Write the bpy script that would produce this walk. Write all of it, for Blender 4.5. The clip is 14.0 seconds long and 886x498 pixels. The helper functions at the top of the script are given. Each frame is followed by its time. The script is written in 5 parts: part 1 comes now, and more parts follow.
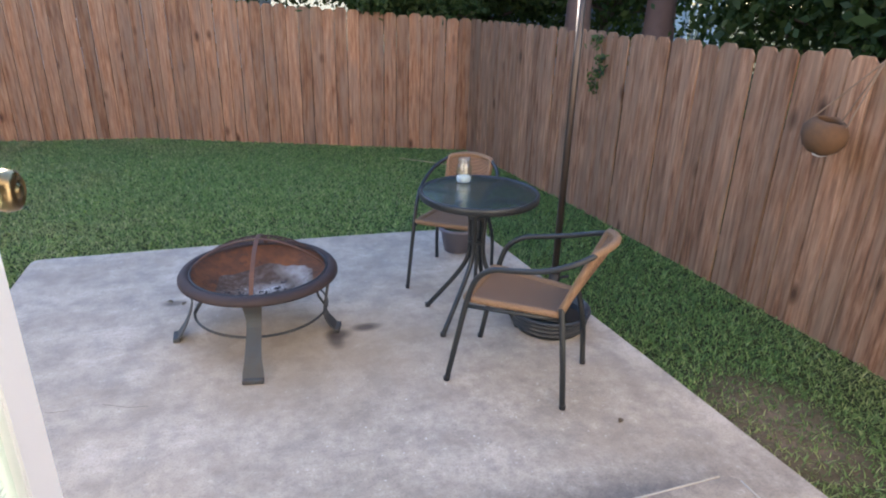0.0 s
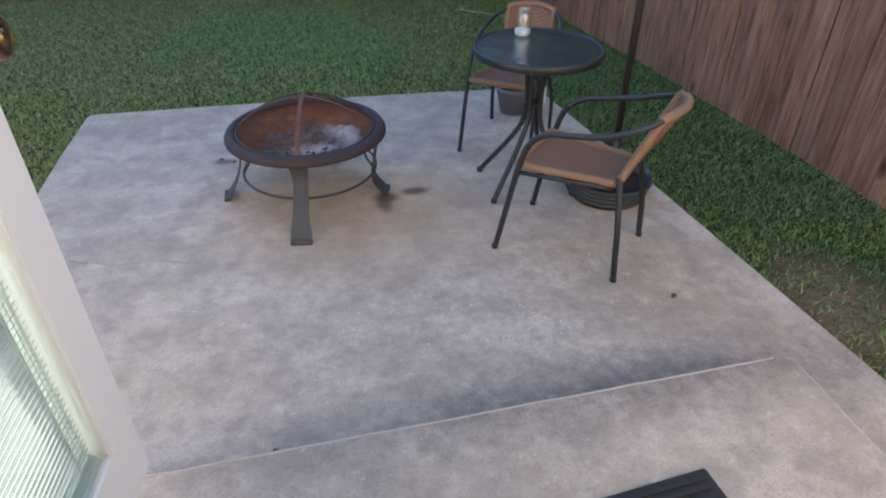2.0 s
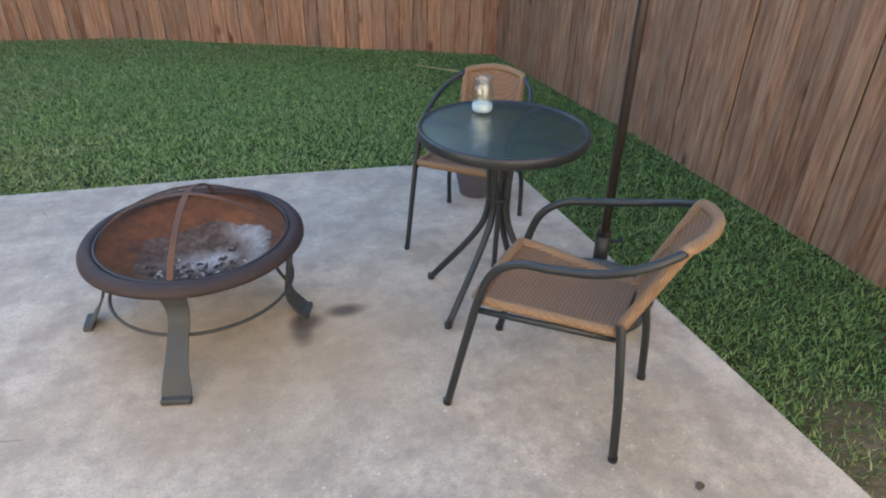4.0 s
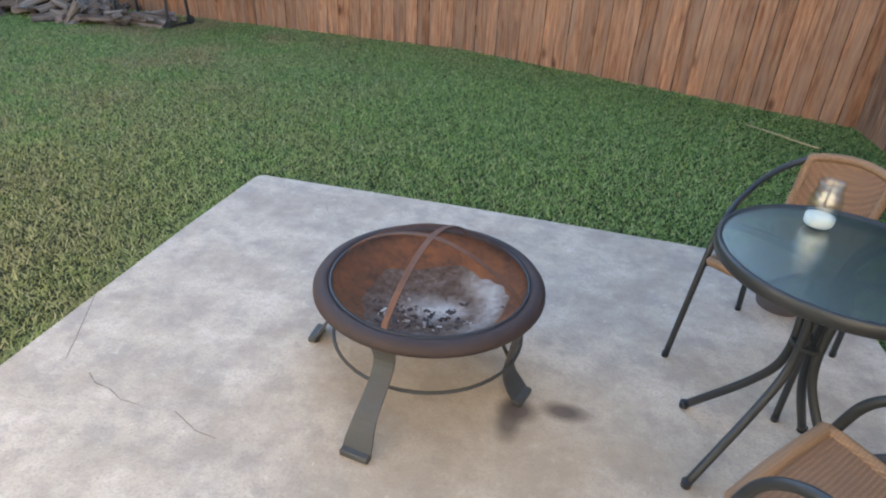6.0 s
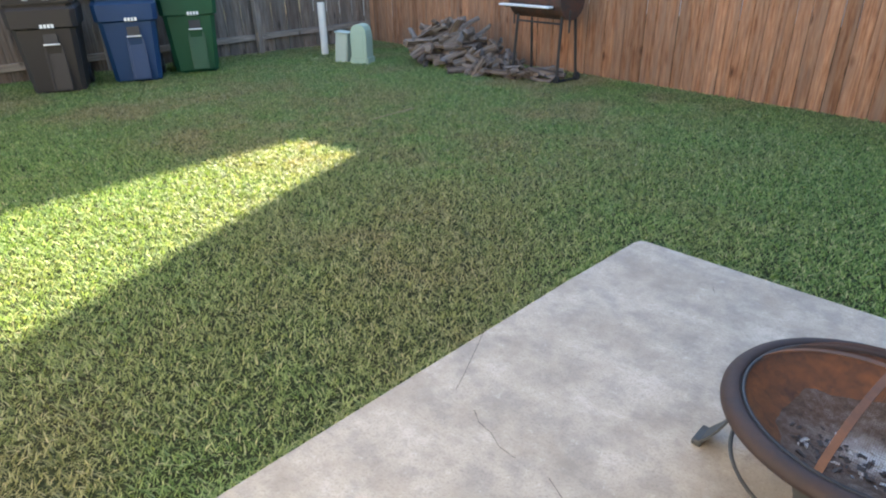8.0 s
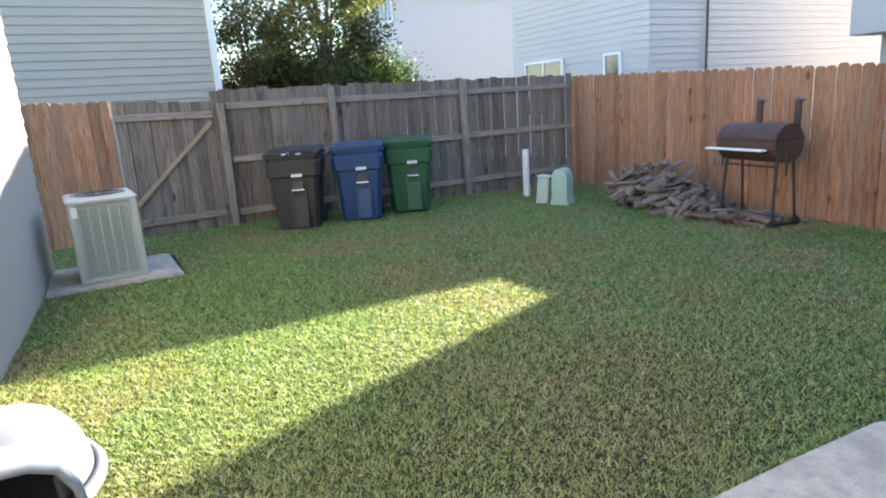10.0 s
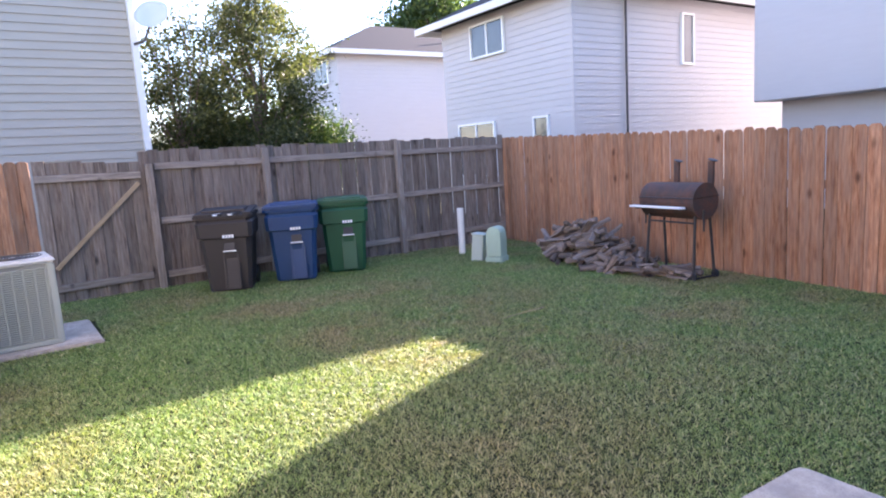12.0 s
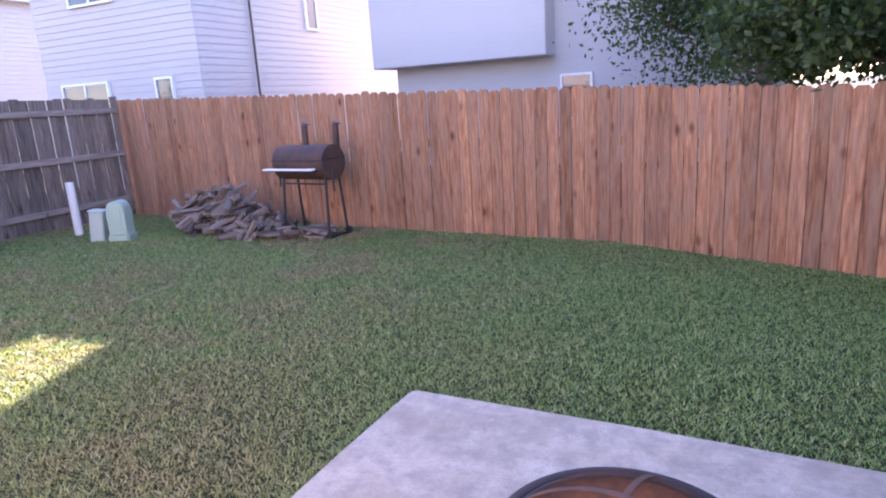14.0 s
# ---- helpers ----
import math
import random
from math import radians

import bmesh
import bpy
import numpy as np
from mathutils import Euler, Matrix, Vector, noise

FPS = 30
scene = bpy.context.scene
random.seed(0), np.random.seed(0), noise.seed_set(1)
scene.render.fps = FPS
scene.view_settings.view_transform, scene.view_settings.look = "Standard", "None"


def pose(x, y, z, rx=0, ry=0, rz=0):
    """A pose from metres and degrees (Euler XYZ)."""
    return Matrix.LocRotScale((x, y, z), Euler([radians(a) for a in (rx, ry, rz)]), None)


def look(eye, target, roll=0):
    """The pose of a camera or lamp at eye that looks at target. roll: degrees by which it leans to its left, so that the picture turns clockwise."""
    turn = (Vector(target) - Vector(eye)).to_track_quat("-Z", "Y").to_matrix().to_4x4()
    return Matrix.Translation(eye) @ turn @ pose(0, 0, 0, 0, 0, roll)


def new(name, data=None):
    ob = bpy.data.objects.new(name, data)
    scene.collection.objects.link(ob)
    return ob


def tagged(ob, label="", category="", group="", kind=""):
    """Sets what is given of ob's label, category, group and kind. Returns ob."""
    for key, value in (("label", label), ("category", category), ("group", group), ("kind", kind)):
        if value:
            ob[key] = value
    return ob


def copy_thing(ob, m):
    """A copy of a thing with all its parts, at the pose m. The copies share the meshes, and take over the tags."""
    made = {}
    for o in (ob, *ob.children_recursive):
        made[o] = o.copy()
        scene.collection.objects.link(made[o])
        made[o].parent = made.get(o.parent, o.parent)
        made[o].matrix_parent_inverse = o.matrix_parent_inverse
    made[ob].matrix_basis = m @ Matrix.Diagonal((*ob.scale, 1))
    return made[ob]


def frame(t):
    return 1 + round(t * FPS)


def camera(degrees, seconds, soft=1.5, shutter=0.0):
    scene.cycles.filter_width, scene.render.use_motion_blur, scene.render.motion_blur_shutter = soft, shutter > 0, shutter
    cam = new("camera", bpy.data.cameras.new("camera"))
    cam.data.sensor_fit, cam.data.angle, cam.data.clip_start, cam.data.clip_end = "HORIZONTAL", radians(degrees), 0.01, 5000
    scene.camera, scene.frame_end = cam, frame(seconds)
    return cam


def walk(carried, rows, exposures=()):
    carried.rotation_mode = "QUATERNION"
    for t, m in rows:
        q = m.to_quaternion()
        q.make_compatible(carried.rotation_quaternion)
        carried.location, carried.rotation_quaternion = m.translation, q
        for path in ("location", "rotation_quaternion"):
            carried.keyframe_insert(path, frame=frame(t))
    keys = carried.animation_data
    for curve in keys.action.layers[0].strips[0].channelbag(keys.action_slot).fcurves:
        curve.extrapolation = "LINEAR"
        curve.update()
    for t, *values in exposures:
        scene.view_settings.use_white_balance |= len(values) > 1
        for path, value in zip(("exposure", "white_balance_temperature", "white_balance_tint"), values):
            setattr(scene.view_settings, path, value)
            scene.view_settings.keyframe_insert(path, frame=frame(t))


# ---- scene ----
cam = camera(70.5, 14.0, soft=2.0)
ROWS = [
    (0.0, 0.0113, -0.0440, 1.5608, -18.63, -22.11, -1.58),
    (0.5, 0.0144, -0.0208, 1.5364, -13.79, -25.45, -1.49),
    (1.0, -0.0088, -0.0258, 1.5247, -10.52, -29.62, 0.07),
    (1.5, -0.0048, -0.0229, 1.5173, -10.27, -33.86, -0.47),
    (2.0, 0.0776, 0.0445, 1.5222, -13.26, -34.76, -0.37),
    (2.5, 0.1290, 0.1376, 1.5113, -12.02, -32.73, -0.06),
    (3.0, 0.2037, 0.3262, 1.4264, -16.35, -29.20, -1.12),
    (5.5, 0.5322, 1.1836, 1.4016, -6.32, -34.24, 0.53),
    (6.0, 0.4797, 1.1868, 1.4026, 13.74, -29.97, -2.65),
    (6.5, 0.3747, 1.1802, 1.3947, 31.11, -29.11, 0.13),
    (7.0, 0.2569, 1.1785, 1.3819, 39.28, -28.30, 0.31),
    (7.5, 0.2059, 1.1803, 1.3973, 41.17, -27.20, 0.70),
    (8.0, 0.1707, 1.1747, 1.4266, 44.07, -26.01, 0.86),
    (8.5, 0.1764, 1.1953, 1.4729, 50.37, -23.78, 2.55),
    (9.0, 0.1700, 1.1996, 1.4842, 58.83, -21.03, 3.28),
    (11.5, 0.1681, 1.2190, 1.5358, 58.78, -6.13, 3.14),
    (12.0, 0.2026, 1.2329, 1.5209, 56.09, -8.48, 3.60),
    (12.5, 0.1975, 1.2582, 1.5137, 51.90, -9.26, 3.81),
    (13.0, 0.1881, 1.3213, 1.4930, 41.81, -10.44, 3.03),
    (13.5, 0.2369, 1.3560, 1.4889, 33.06, -11.70, 3.53),
    (14.0, 0.3090, 1.3964, 1.4749, 24.76, -13.48, 3.50),
]
walk(cam, [(t, pose(x, y, z, 90 + pitch, roll, yaw)) for t, x, y, z, yaw, pitch, roll in ROWS],
     exposures=[(0.0, 2.95, 6350, 17), (0.6, 2.88, 6300, 17), (1.5, 2.42, 6200, 17), (2.5, 2.58, 6500, 14), (3.0, 2.70, 6600, 12), (5.5, 3.18, 6950, 11), (6.5, 3.12, 6950, 11), (9.2, 3.00, 6800, 10), (11.3, 2.98, 6450, 24), (12.5, 3.12, 6350, 38), (14.0, 3.22, 6150, 46)])

# ---- light ----
SUN_AZ, SUN_EL = 20.7, 19.6          # degrees left of +y, degrees above the horizon
world = bpy.data.worlds.new("world")
scene.world = world
world.use_nodes = True
wn = world.node_tree.nodes
sky = wn.new("ShaderNodeTexSky")
sky.sky_type = "NISHITA"
sky.sun_disc = False
sky.sun_elevation = radians(SUN_EL)
sky.sun_rotation = radians(-SUN_AZ)
sky.air_density, sky.dust_density, sky.ozone_density = 1.05, 0.15, 2.3
wn["Background"].inputs["Strength"].default_value = 0.10
world.node_tree.links.new(sky.outputs["Color"], wn["Background"].inputs["Color"])
sun = new("sun", bpy.data.lights.new("sun", "SUN"))
sun.data.energy, sun.data.angle, sun.data.color = 5.0, radians(0.5), (1.0, 0.93, 0.80)
sd = Vector((-math.sin(radians(SUN_AZ)) * math.cos(radians(SUN_EL)), math.cos(radians(SUN_AZ)) * math.cos(radians(SUN_EL)), math.sin(radians(SUN_EL))))
sun.matrix_world = look(sd * 60, (0, 0, 0))
scene.view_settings.exposure = 0.0


# ---- materials ----
class Nodes:
    """A small builder for node materials."""

    def __init__(self, name):
        self.mat = bpy.data.materials.new(name)
        self.mat.use_nodes = True
        self.tree = self.mat.node_tree
        self.bsdf = self.tree.nodes["Principled BSDF"]
        self.coord = self.tree.nodes.new("ShaderNodeTexCoord")
        self.info = self.tree.nodes.new("ShaderNodeObjectInfo")

    def link(self, a, b):
        self.tree.links.new(a, b)

    def mapping(self, scale=(1, 1, 1), space="Object", shift=None):
        m = self.tree.nodes.new("ShaderNodeMapping")
        m.inputs["Scale"].default_value = scale
        self.link(self.coord.outputs[space], m.inputs["Vector"])
        if shift is not None:
            self.link(shift, m.inputs["Location"])
        return m.outputs["Vector"]

    def world(self, scale=(1, 1, 1)):
        g = self.tree.nodes.new("ShaderNodeNewGeometry")
        m = self.tree.nodes.new("ShaderNodeMapping")
        m.inputs["Scale"].default_value = scale
        self.link(g.outputs["Position"], m.inputs["Vector"])
        return m.outputs["Vector"]

    def shift(self, by=37.0):
        n = self.tree.nodes.new("ShaderNodeMath")
        n.operation = "MULTIPLY"
        self.link(self.info.outputs["Random"], n.inputs[0])
        n.inputs[1].default_value = by
        c = self.tree.nodes.new("ShaderNodeCombineXYZ")
        for k in range(3):
            self.link(n.outputs[0], c.inputs[k])
        return c.outputs[0]

    def noise(self, vec, scale, detail=4.0, rough=0.6):
        n = self.tree.nodes.new("ShaderNodeTexNoise")
        n.inputs["Scale"].default_value, n.inputs["Detail"].default_value, n.inputs["Roughness"].default_value = scale, detail, rough
        self.link(vec, n.inputs["Vector"])
        return n.outputs["Fac"]

    def voronoi(self, vec, scale, out="Distance"):
        n = self.tree.nodes.new("ShaderNodeTexVoronoi")
        n.inputs["Scale"].default_value = scale
        self.link(vec, n.inputs["Vector"])
        return n.outputs[out]

    def ramp(self, fac, stops):
        n = self.tree.nodes.new("ShaderNodeValToRGB")
        el = n.color_ramp.elements
        while len(el) < len(stops):
            el.new(0.5)
        for e, (p, c) in zip(el, stops):
            e.position = p
            e.color = (*c, 1) if isinstance(c, tuple) else (c, c, c, 1)
        self.link(fac, n.inputs["Fac"])
        return n.outputs["Color"]

    def mix(self, fac, a, b, kind="MIX"):
        n = self.tree.nodes.new("ShaderNodeMix")
        n.data_type, n.blend_type = "RGBA", kind
        for socket, v in ((n.inputs[0], fac), (n.inputs[6], a), (n.inputs[7], b)):
            if isinstance(v, bpy.types.NodeSocket):
                self.link(v, socket)
            elif isinstance(v, tuple):
                socket.default_value = (*v, 1)
            else:
                socket.default_value = v
        return n.outputs[2]

    def math(self, op, a, b=0.0, c=0.0):
        n = self.tree.nodes.new("ShaderNodeMath")
        n.operation = op
        for socket, v in zip(n.inputs, (a, b, c)):
            if isinstance(v, bpy.types.NodeSocket):
                self.link(v, socket)
            else:
                socket.default_value = v
        return n.outputs[0]

    def near(self, vec, x, y, rx, ry, soft=0.3):
        """1 inside an ellipse round (x, y), falling to 0 at its edge."""
        m = self.tree.nodes.new("ShaderNodeMapping")
        m.inputs["Location"].default_value = (-x / rx, -y / ry, 0)
        m.inputs["Scale"].default_value = (1 / rx, 1 / ry, 0)
        self.link(vec, m.inputs["Vector"])
        n = self.tree.nodes.new("ShaderNodeVectorMath")
        n.operation = "LENGTH"
        self.link(m.outputs[0], n.inputs[0])
        r = self.tree.nodes.new("ShaderNodeMapRange")
        r.inputs[1].default_value, r.inputs[2].default_value, r.inputs[3].default_value, r.inputs[4].default_value = 1 - soft, 1 + soft, 1, 0
        self.link(n.outputs["Value"], r.inputs[0])
        return r.outputs[0]

    def out(self, color=None, rough=0.6, metal=0.0, bump=None, depth=0.01, strength=0.5, spec=None, trans=0.0, alpha=None):
        b = self.bsdf
        for key, v in (("Base Color", color), ("Roughness", rough), ("Metallic", metal), ("Transmission Weight", trans), ("Alpha", alpha), ("Specular IOR Level", spec)):
            if v is None:
                continue
            if isinstance(v, bpy.types.NodeSocket):
                self.link(v, b.inputs[key])
            elif isinstance(v, tuple):
                b.inputs[key].default_value = (*v, 1)
            else:
                b.inputs[key].default_value = v
        if bump is not None:
            n = self.tree.nodes.new("ShaderNodeBump")
            n.inputs["Strength"].default_value, n.inputs["Distance"].default_value = strength, depth
            self.link(bump, n.inputs["Height"])
            self.link(n.outputs["Normal"], b.inputs["Normal"])
        return self.mat


def wood(name, dark, mid, light, grey, greying, along="Z", tones=(0.70, 0.87, 0.98, 1.12)):
    """Weathered fence wood; each board takes its own tone and grain."""
    n = Nodes(name)
    k = {"Z": (9, 9, 0.9), "X": (0.9, 9, 9), "Y": (9, 0.9, 9)}[along]
    vec = n.mapping(k, "Object", n.shift())
    fine = n.noise(vec, 4.5, 6, 0.62)
    broad = n.noise(vec, 1.6, 3)
    col = n.ramp(fine, [(0.30, dark), (0.5, mid), (0.72, light)])
    tone = n.ramp(n.info.outputs["Random"], list(zip((0.0, 0.35, 0.7, 1.0), tones)))
    col = n.mix(1.0, col, tone, "MULTIPLY")
    gr = n.math("MULTIPLY", n.ramp(broad, [(0.38, 0.0), (0.66, 1.0)]), greying)
    col = n.mix(gr, col, n.mix(fine, grey, tuple(v * 0.55 for v in grey)))
    knots = n.voronoi(n.mapping(tuple(v * 0.35 for v in (9, 9, 4.5)), "Object", n.shift(11.0)), 1.2)
    col = n.mix(n.ramp(knots, [(0.04, 0.85), (0.15, 0.0)]), col, tuple(v * 0.35 for v in dark))
    streak = n.noise(n.mapping(tuple(v * 3.2 if v > 5 else v * 0.5 for v in k), "Object", n.shift(23.0)), 3.0, 3)
    col = n.mix(n.math("MULTIPLY", n.ramp(streak, [(0.52, 0.0), (0.70, 1.0)]), 0.45), col, tuple(v * 0.6 for v in dark))
    return n.out(col, 0.85, bump=fine, depth=0.005, strength=0.8, spec=0.25)


def plain(name, color, rough=0.5, metal=0.0, vary=0.15, scale=14, bump=0.15, spec=None):
    n = Nodes(name)
    a = n.noise(n.mapping(), scale, 5)
    b = n.noise(n.mapping(), scale * 0.13 + 0.8, 3)
    lo, hi = tuple(v * (1 - vary) for v in color), tuple(min(v * (1 + vary), 1) for v in color)
    col = n.mix(b, n.mix(a, lo, hi), color)
    return n.out(col, n.math("MULTIPLY_ADD", a, 0.25, rough - 0.12), metal, bump=a, depth=0.002, strength=bump, spec=spec)


CEDAR = wood("cedar_wood", (0.200, 0.080, 0.040), (0.385, 0.178, 0.092), (0.56, 0.30, 0.17), (0.34, 0.255, 0.195), 0.5, tones=(0.62, 0.86, 1.0, 1.18))
BROWN = wood("weathered_brown_wood", (0.100, 0.048, 0.026), (0.245, 0.126, 0.072), (0.42, 0.250, 0.160), (0.30, 0.215, 0.155), 0.6, tones=(0.66, 0.87, 1.0, 1.2))
GREY = wood("grey_wood", (0.090, 0.064, 0.050), (0.200, 0.150, 0.118), (0.31, 0.25, 0.205), (0.26, 0.230, 0.205), 0.6, tones=(0.58, 0.85, 1.0, 1.22))
GREY_RAIL = wood("grey_rail_wood", (0.16, 0.122, 0.096), (0.29, 0.235, 0.195), (0.40, 0.335, 0.285), (0.28, 0.25, 0.22), 0.6, "Y")
GREY_POST = wood("grey_post_wood", (0.15, 0.112, 0.088), (0.27, 0.215, 0.175), (0.37, 0.31, 0.26), (0.27, 0.24, 0.215), 0.55)
TAN = wood("tan_brace_wood", (0.26, 0.17, 0.095), (0.42, 0.30, 0.18), (0.52, 0.39, 0.25), (0.36, 0.30, 0.23), 0.4, "Y")
WHITE_PAINT = plain("white_paint", (0.80, 0.80, 0.79), 0.35, vary=0.03, bump=0.05)


def concrete():
    n = Nodes("concrete")
    vec = n.world()
    fine = n.noise(vec, 115, 5, 0.8)
    mid = n.noise(vec, 21, 8, 0.78)
    big = n.noise(vec, 1.9, 4)
    blot = n.noise(vec, 6.5, 5, 0.65)
    col = n.mix(n.ramp(big, [(0.35, 0.0), (0.65, 1.0)]), (0.405, 0.345, 0.280), (0.52, 0.455, 0.382))
    col = n.mix(n.math("MULTIPLY", n.ramp(blot, [(0.38, 1.0), (0.52, 0.0)]), 0.55), col, (0.275, 0.245, 0.218))
    col = n.mix(n.math("MULTIPLY", n.ramp(blot, [(0.56, 0.0), (0.68, 1.0)]), 0.45), col, (0.62, 0.56, 0.495))
    col = n.mix(n.math("MULTIPLY", n.ramp(mid, [(0.36, 1.0), (0.50, 0.0)]), 0.40), col, (0.25, 0.215, 0.19))
    col = n.mix(n.math("MULTIPLY", n.ramp(mid, [(0.57, 0.0), (0.68, 1.0)]), 0.50), col, (0.66, 0.61, 0.545))
    col = n.mix(n.math("MULTIPLY", n.ramp(fine, [(0.34, 1.0), (0.50, 0.0)]), 0.62), col, (0.20, 0.175, 0.155))
    worn = n.math("MULTIPLY", n.near(vec, 0.75, 1.75, 0.85, 0.62, 0.6), 0.95)
    scatter = n.math("ADD", worn, n.ramp(n.noise(vec, 3.0, 3), [(0.55, 0.0), (0.68, 0.6)]))
    warped = n.mix(0.06, vec, n.math("MULTIPLY", mid, 1.0))
    chips = n.math("MULTIPLY", n.ramp(n.voronoi(warped, 34), [(0.09, 1.0), (0.17, 0.0)]), n.ramp(n.noise(vec, 30, 2), [(0.51, 0.0), (0.58, 1.0)]))
    col = n.mix(n.math("MULTIPLY", chips, n.math("MINIMUM", scatter, 0.95)), col, (0.74, 0.70, 0.64))
    brown = n.noise(vec, 3.6, 5, 0.7)
    col = n.mix(n.math("MULTIPLY", n.ramp(brown, [(0.48, 0.0), (0.66, 1.0)]), 0.45), col, (0.30, 0.245, 0.195))
    # rust and soot round the fire pit, dark damp band in front of the step
    warp = n.math("MULTIPLY_ADD", mid, 0.9, 0.45)
    rust = n.math("MULTIPLY", n.near(vec, 0.35, 2.50, 0.55, 0.42, 0.5), n.math("MULTIPLY", warp, 0.42))
    col = n.mix(rust, col, (0.36, 0.255, 0.15))
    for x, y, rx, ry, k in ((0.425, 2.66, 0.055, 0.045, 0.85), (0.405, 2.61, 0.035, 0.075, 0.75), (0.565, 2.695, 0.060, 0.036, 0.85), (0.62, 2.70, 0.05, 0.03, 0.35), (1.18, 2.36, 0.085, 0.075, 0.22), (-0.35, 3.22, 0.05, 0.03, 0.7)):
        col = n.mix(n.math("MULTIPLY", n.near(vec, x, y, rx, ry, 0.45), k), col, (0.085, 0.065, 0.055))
    damp = n.math("MULTIPLY", n.near(vec, 0.95, 1.25, 0.85, 0.16, 0.7), n.ramp(mid, [(0.3, 0.95), (0.65, 0.35)]))
    col = n.mix(n.math("MULTIPLY", damp, 1.0), col, (0.115, 0.098, 0.092))
    damp2 = n.math("MULTIPLY", n.near(vec, 0.75, 1.72, 0.75, 0.42, 0.7), n.ramp(mid, [(0.35, 0.7), (0.6, 0.0)]))
    col = n.mix(n.math("MULTIPLY", damp2, 0.45), col, (0.22, 0.19, 0.17))
    return n.out(col, 0.9, bump=n.mix(0.5, mid, fine), depth=0.005, strength=0.5, spec=0.3)


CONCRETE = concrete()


def soil():
    n = Nodes("soil")
    vec = n.world()
    a, b = n.noise(vec, 30, 5), n.noise(vec, 1.1, 3)
    col = n.mix(a, (0.020, 0.028, 0.010), (0.048, 0.052, 0.022))
    col = n.mix(n.ramp(b, [(0.5, 0.0), (0.7, 0.5)]), col, (0.062, 0.046, 0.026))
    bare = n.near(vec, 2.05, 1.50, 0.22, 0.34, 0.6)
    col = n.mix(n.math("MULTIPLY", bare, n.ramp(a, [(0.3, 1.0), (0.6, 0.4)])), col, (0.21, 0.155, 0.11))
    return n.out(col, 0.95, bump=a, depth=0.02, strength=0.6, spec=0.1)


SOIL = soil()


def grass_material():
    n = Nodes("grass_blades")
    g = n.tree.nodes.new("ShaderNodeNewGeometry")
    vec = n.world()
    one = g.outputs["Random Per Island"]
    patch = n.noise(vec, 1.3, 3)
    patch2 = n.noise(vec, 0.45, 2)
    col = n.ramp(one, [(0.0, (0.068, 0.135, 0.040)), (0.45, (0.180, 0.285, 0.088)), (0.85, (0.325, 0.430, 0.165)), (1.0, (0.56, 0.52, 0.31))])
    dry = n.ramp(one, [(0.0, (0.150, 0.150, 0.062)), (0.5, (0.340, 0.265, 0.142)), (1.0, (0.56, 0.45, 0.29))])
    k = n.math("MULTIPLY", n.ramp(patch, [(0.40, 0.1), (0.62, 1.0)]), n.ramp(patch2, [(0.38, 0.3), (0.58, 0.95)]))
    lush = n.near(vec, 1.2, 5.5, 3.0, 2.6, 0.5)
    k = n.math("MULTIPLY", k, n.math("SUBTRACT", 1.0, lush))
    strip_lush_shade = n.near(vec, 2.3, 3.4, 0.7, 2.6, 0.4)
    k = n.math("MULTIPLY", k, n.math("SUBTRACT", 1.0, strip_lush_shade))
    worn = n.math("MULTIPLY", n.near(vec, -2.3, 2.6, 1.0, 1.5, 0.6), n.ramp(patch, [(0.35, 0.45), (0.52, 1.0)]))
    worn2 = n.math("MULTIPLY", n.near(vec, -4.0, 4.6, 2.6, 1.6, 0.6), n.ramp(n.noise(vec, 2.4, 3), [(0.40, 0.0), (0.62, 0.75)]))
    k = n.math("MAXIMUM", k, n.math("MAXIMUM", worn, worn2))
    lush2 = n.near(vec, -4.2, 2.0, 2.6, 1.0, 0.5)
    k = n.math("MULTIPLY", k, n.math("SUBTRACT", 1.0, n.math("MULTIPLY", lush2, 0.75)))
    # Deeper green puts the shade along the side fence into the blades.
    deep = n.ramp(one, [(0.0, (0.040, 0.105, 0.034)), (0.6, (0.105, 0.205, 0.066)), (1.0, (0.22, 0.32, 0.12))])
    col = n.mix(n.math("MULTIPLY", strip_lush_shade, 0.85), col, deep)
    col = n.mix(k, col, dry)
    b = n.bsdf
    mat = n.out(col, 0.55, spec=0.3)
    t = n.tree.nodes.new("ShaderNodeBsdfTranslucent")
    n.link(n.mix(1.0, col, (1.5, 1.6, 0.7), "MULTIPLY"), t.inputs["Color"])
    mx = n.tree.nodes.new("ShaderNodeMixShader")
    mx.inputs[0].default_value = 0.35
    n.link(b.outputs[0], mx.inputs[1])
    n.link(t.outputs[0], mx.inputs[2])
    n.link(mx.outputs[0], n.tree.nodes["Material Output"].inputs["Surface"])
    return mat


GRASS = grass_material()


# ---- mesh helpers ----
def box(bm, centre, size, turn=None):
    """An upright box added to bm, optionally turned by a matrix."""
    m = Matrix.Translation(centre) @ (turn or Matrix()) @ Matrix.Diagonal((*size, 1))
    return bmesh.ops.create_cube(bm, size=1, matrix=m)["verts"]


def rot(rx=0, ry=0, rz=0):
    return pose(0, 0, 0, rx, ry, rz)


def soften(bm, width=0.006, segments=2):
    bmesh.ops.bevel(bm, geom=list(bm.edges), offset=width, segments=segments, affect="EDGES", clamp_overlap=True)


def mesh(bm, name, smooth=False):
    bmesh.ops.recalc_face_normals(bm, faces=bm.faces)
    me = bpy.data.meshes.new(name)
    bm.to_mesh(me)
    bm.free()
    if smooth:
        for p in me.polygons:
            p.use_smooth = True
    return me


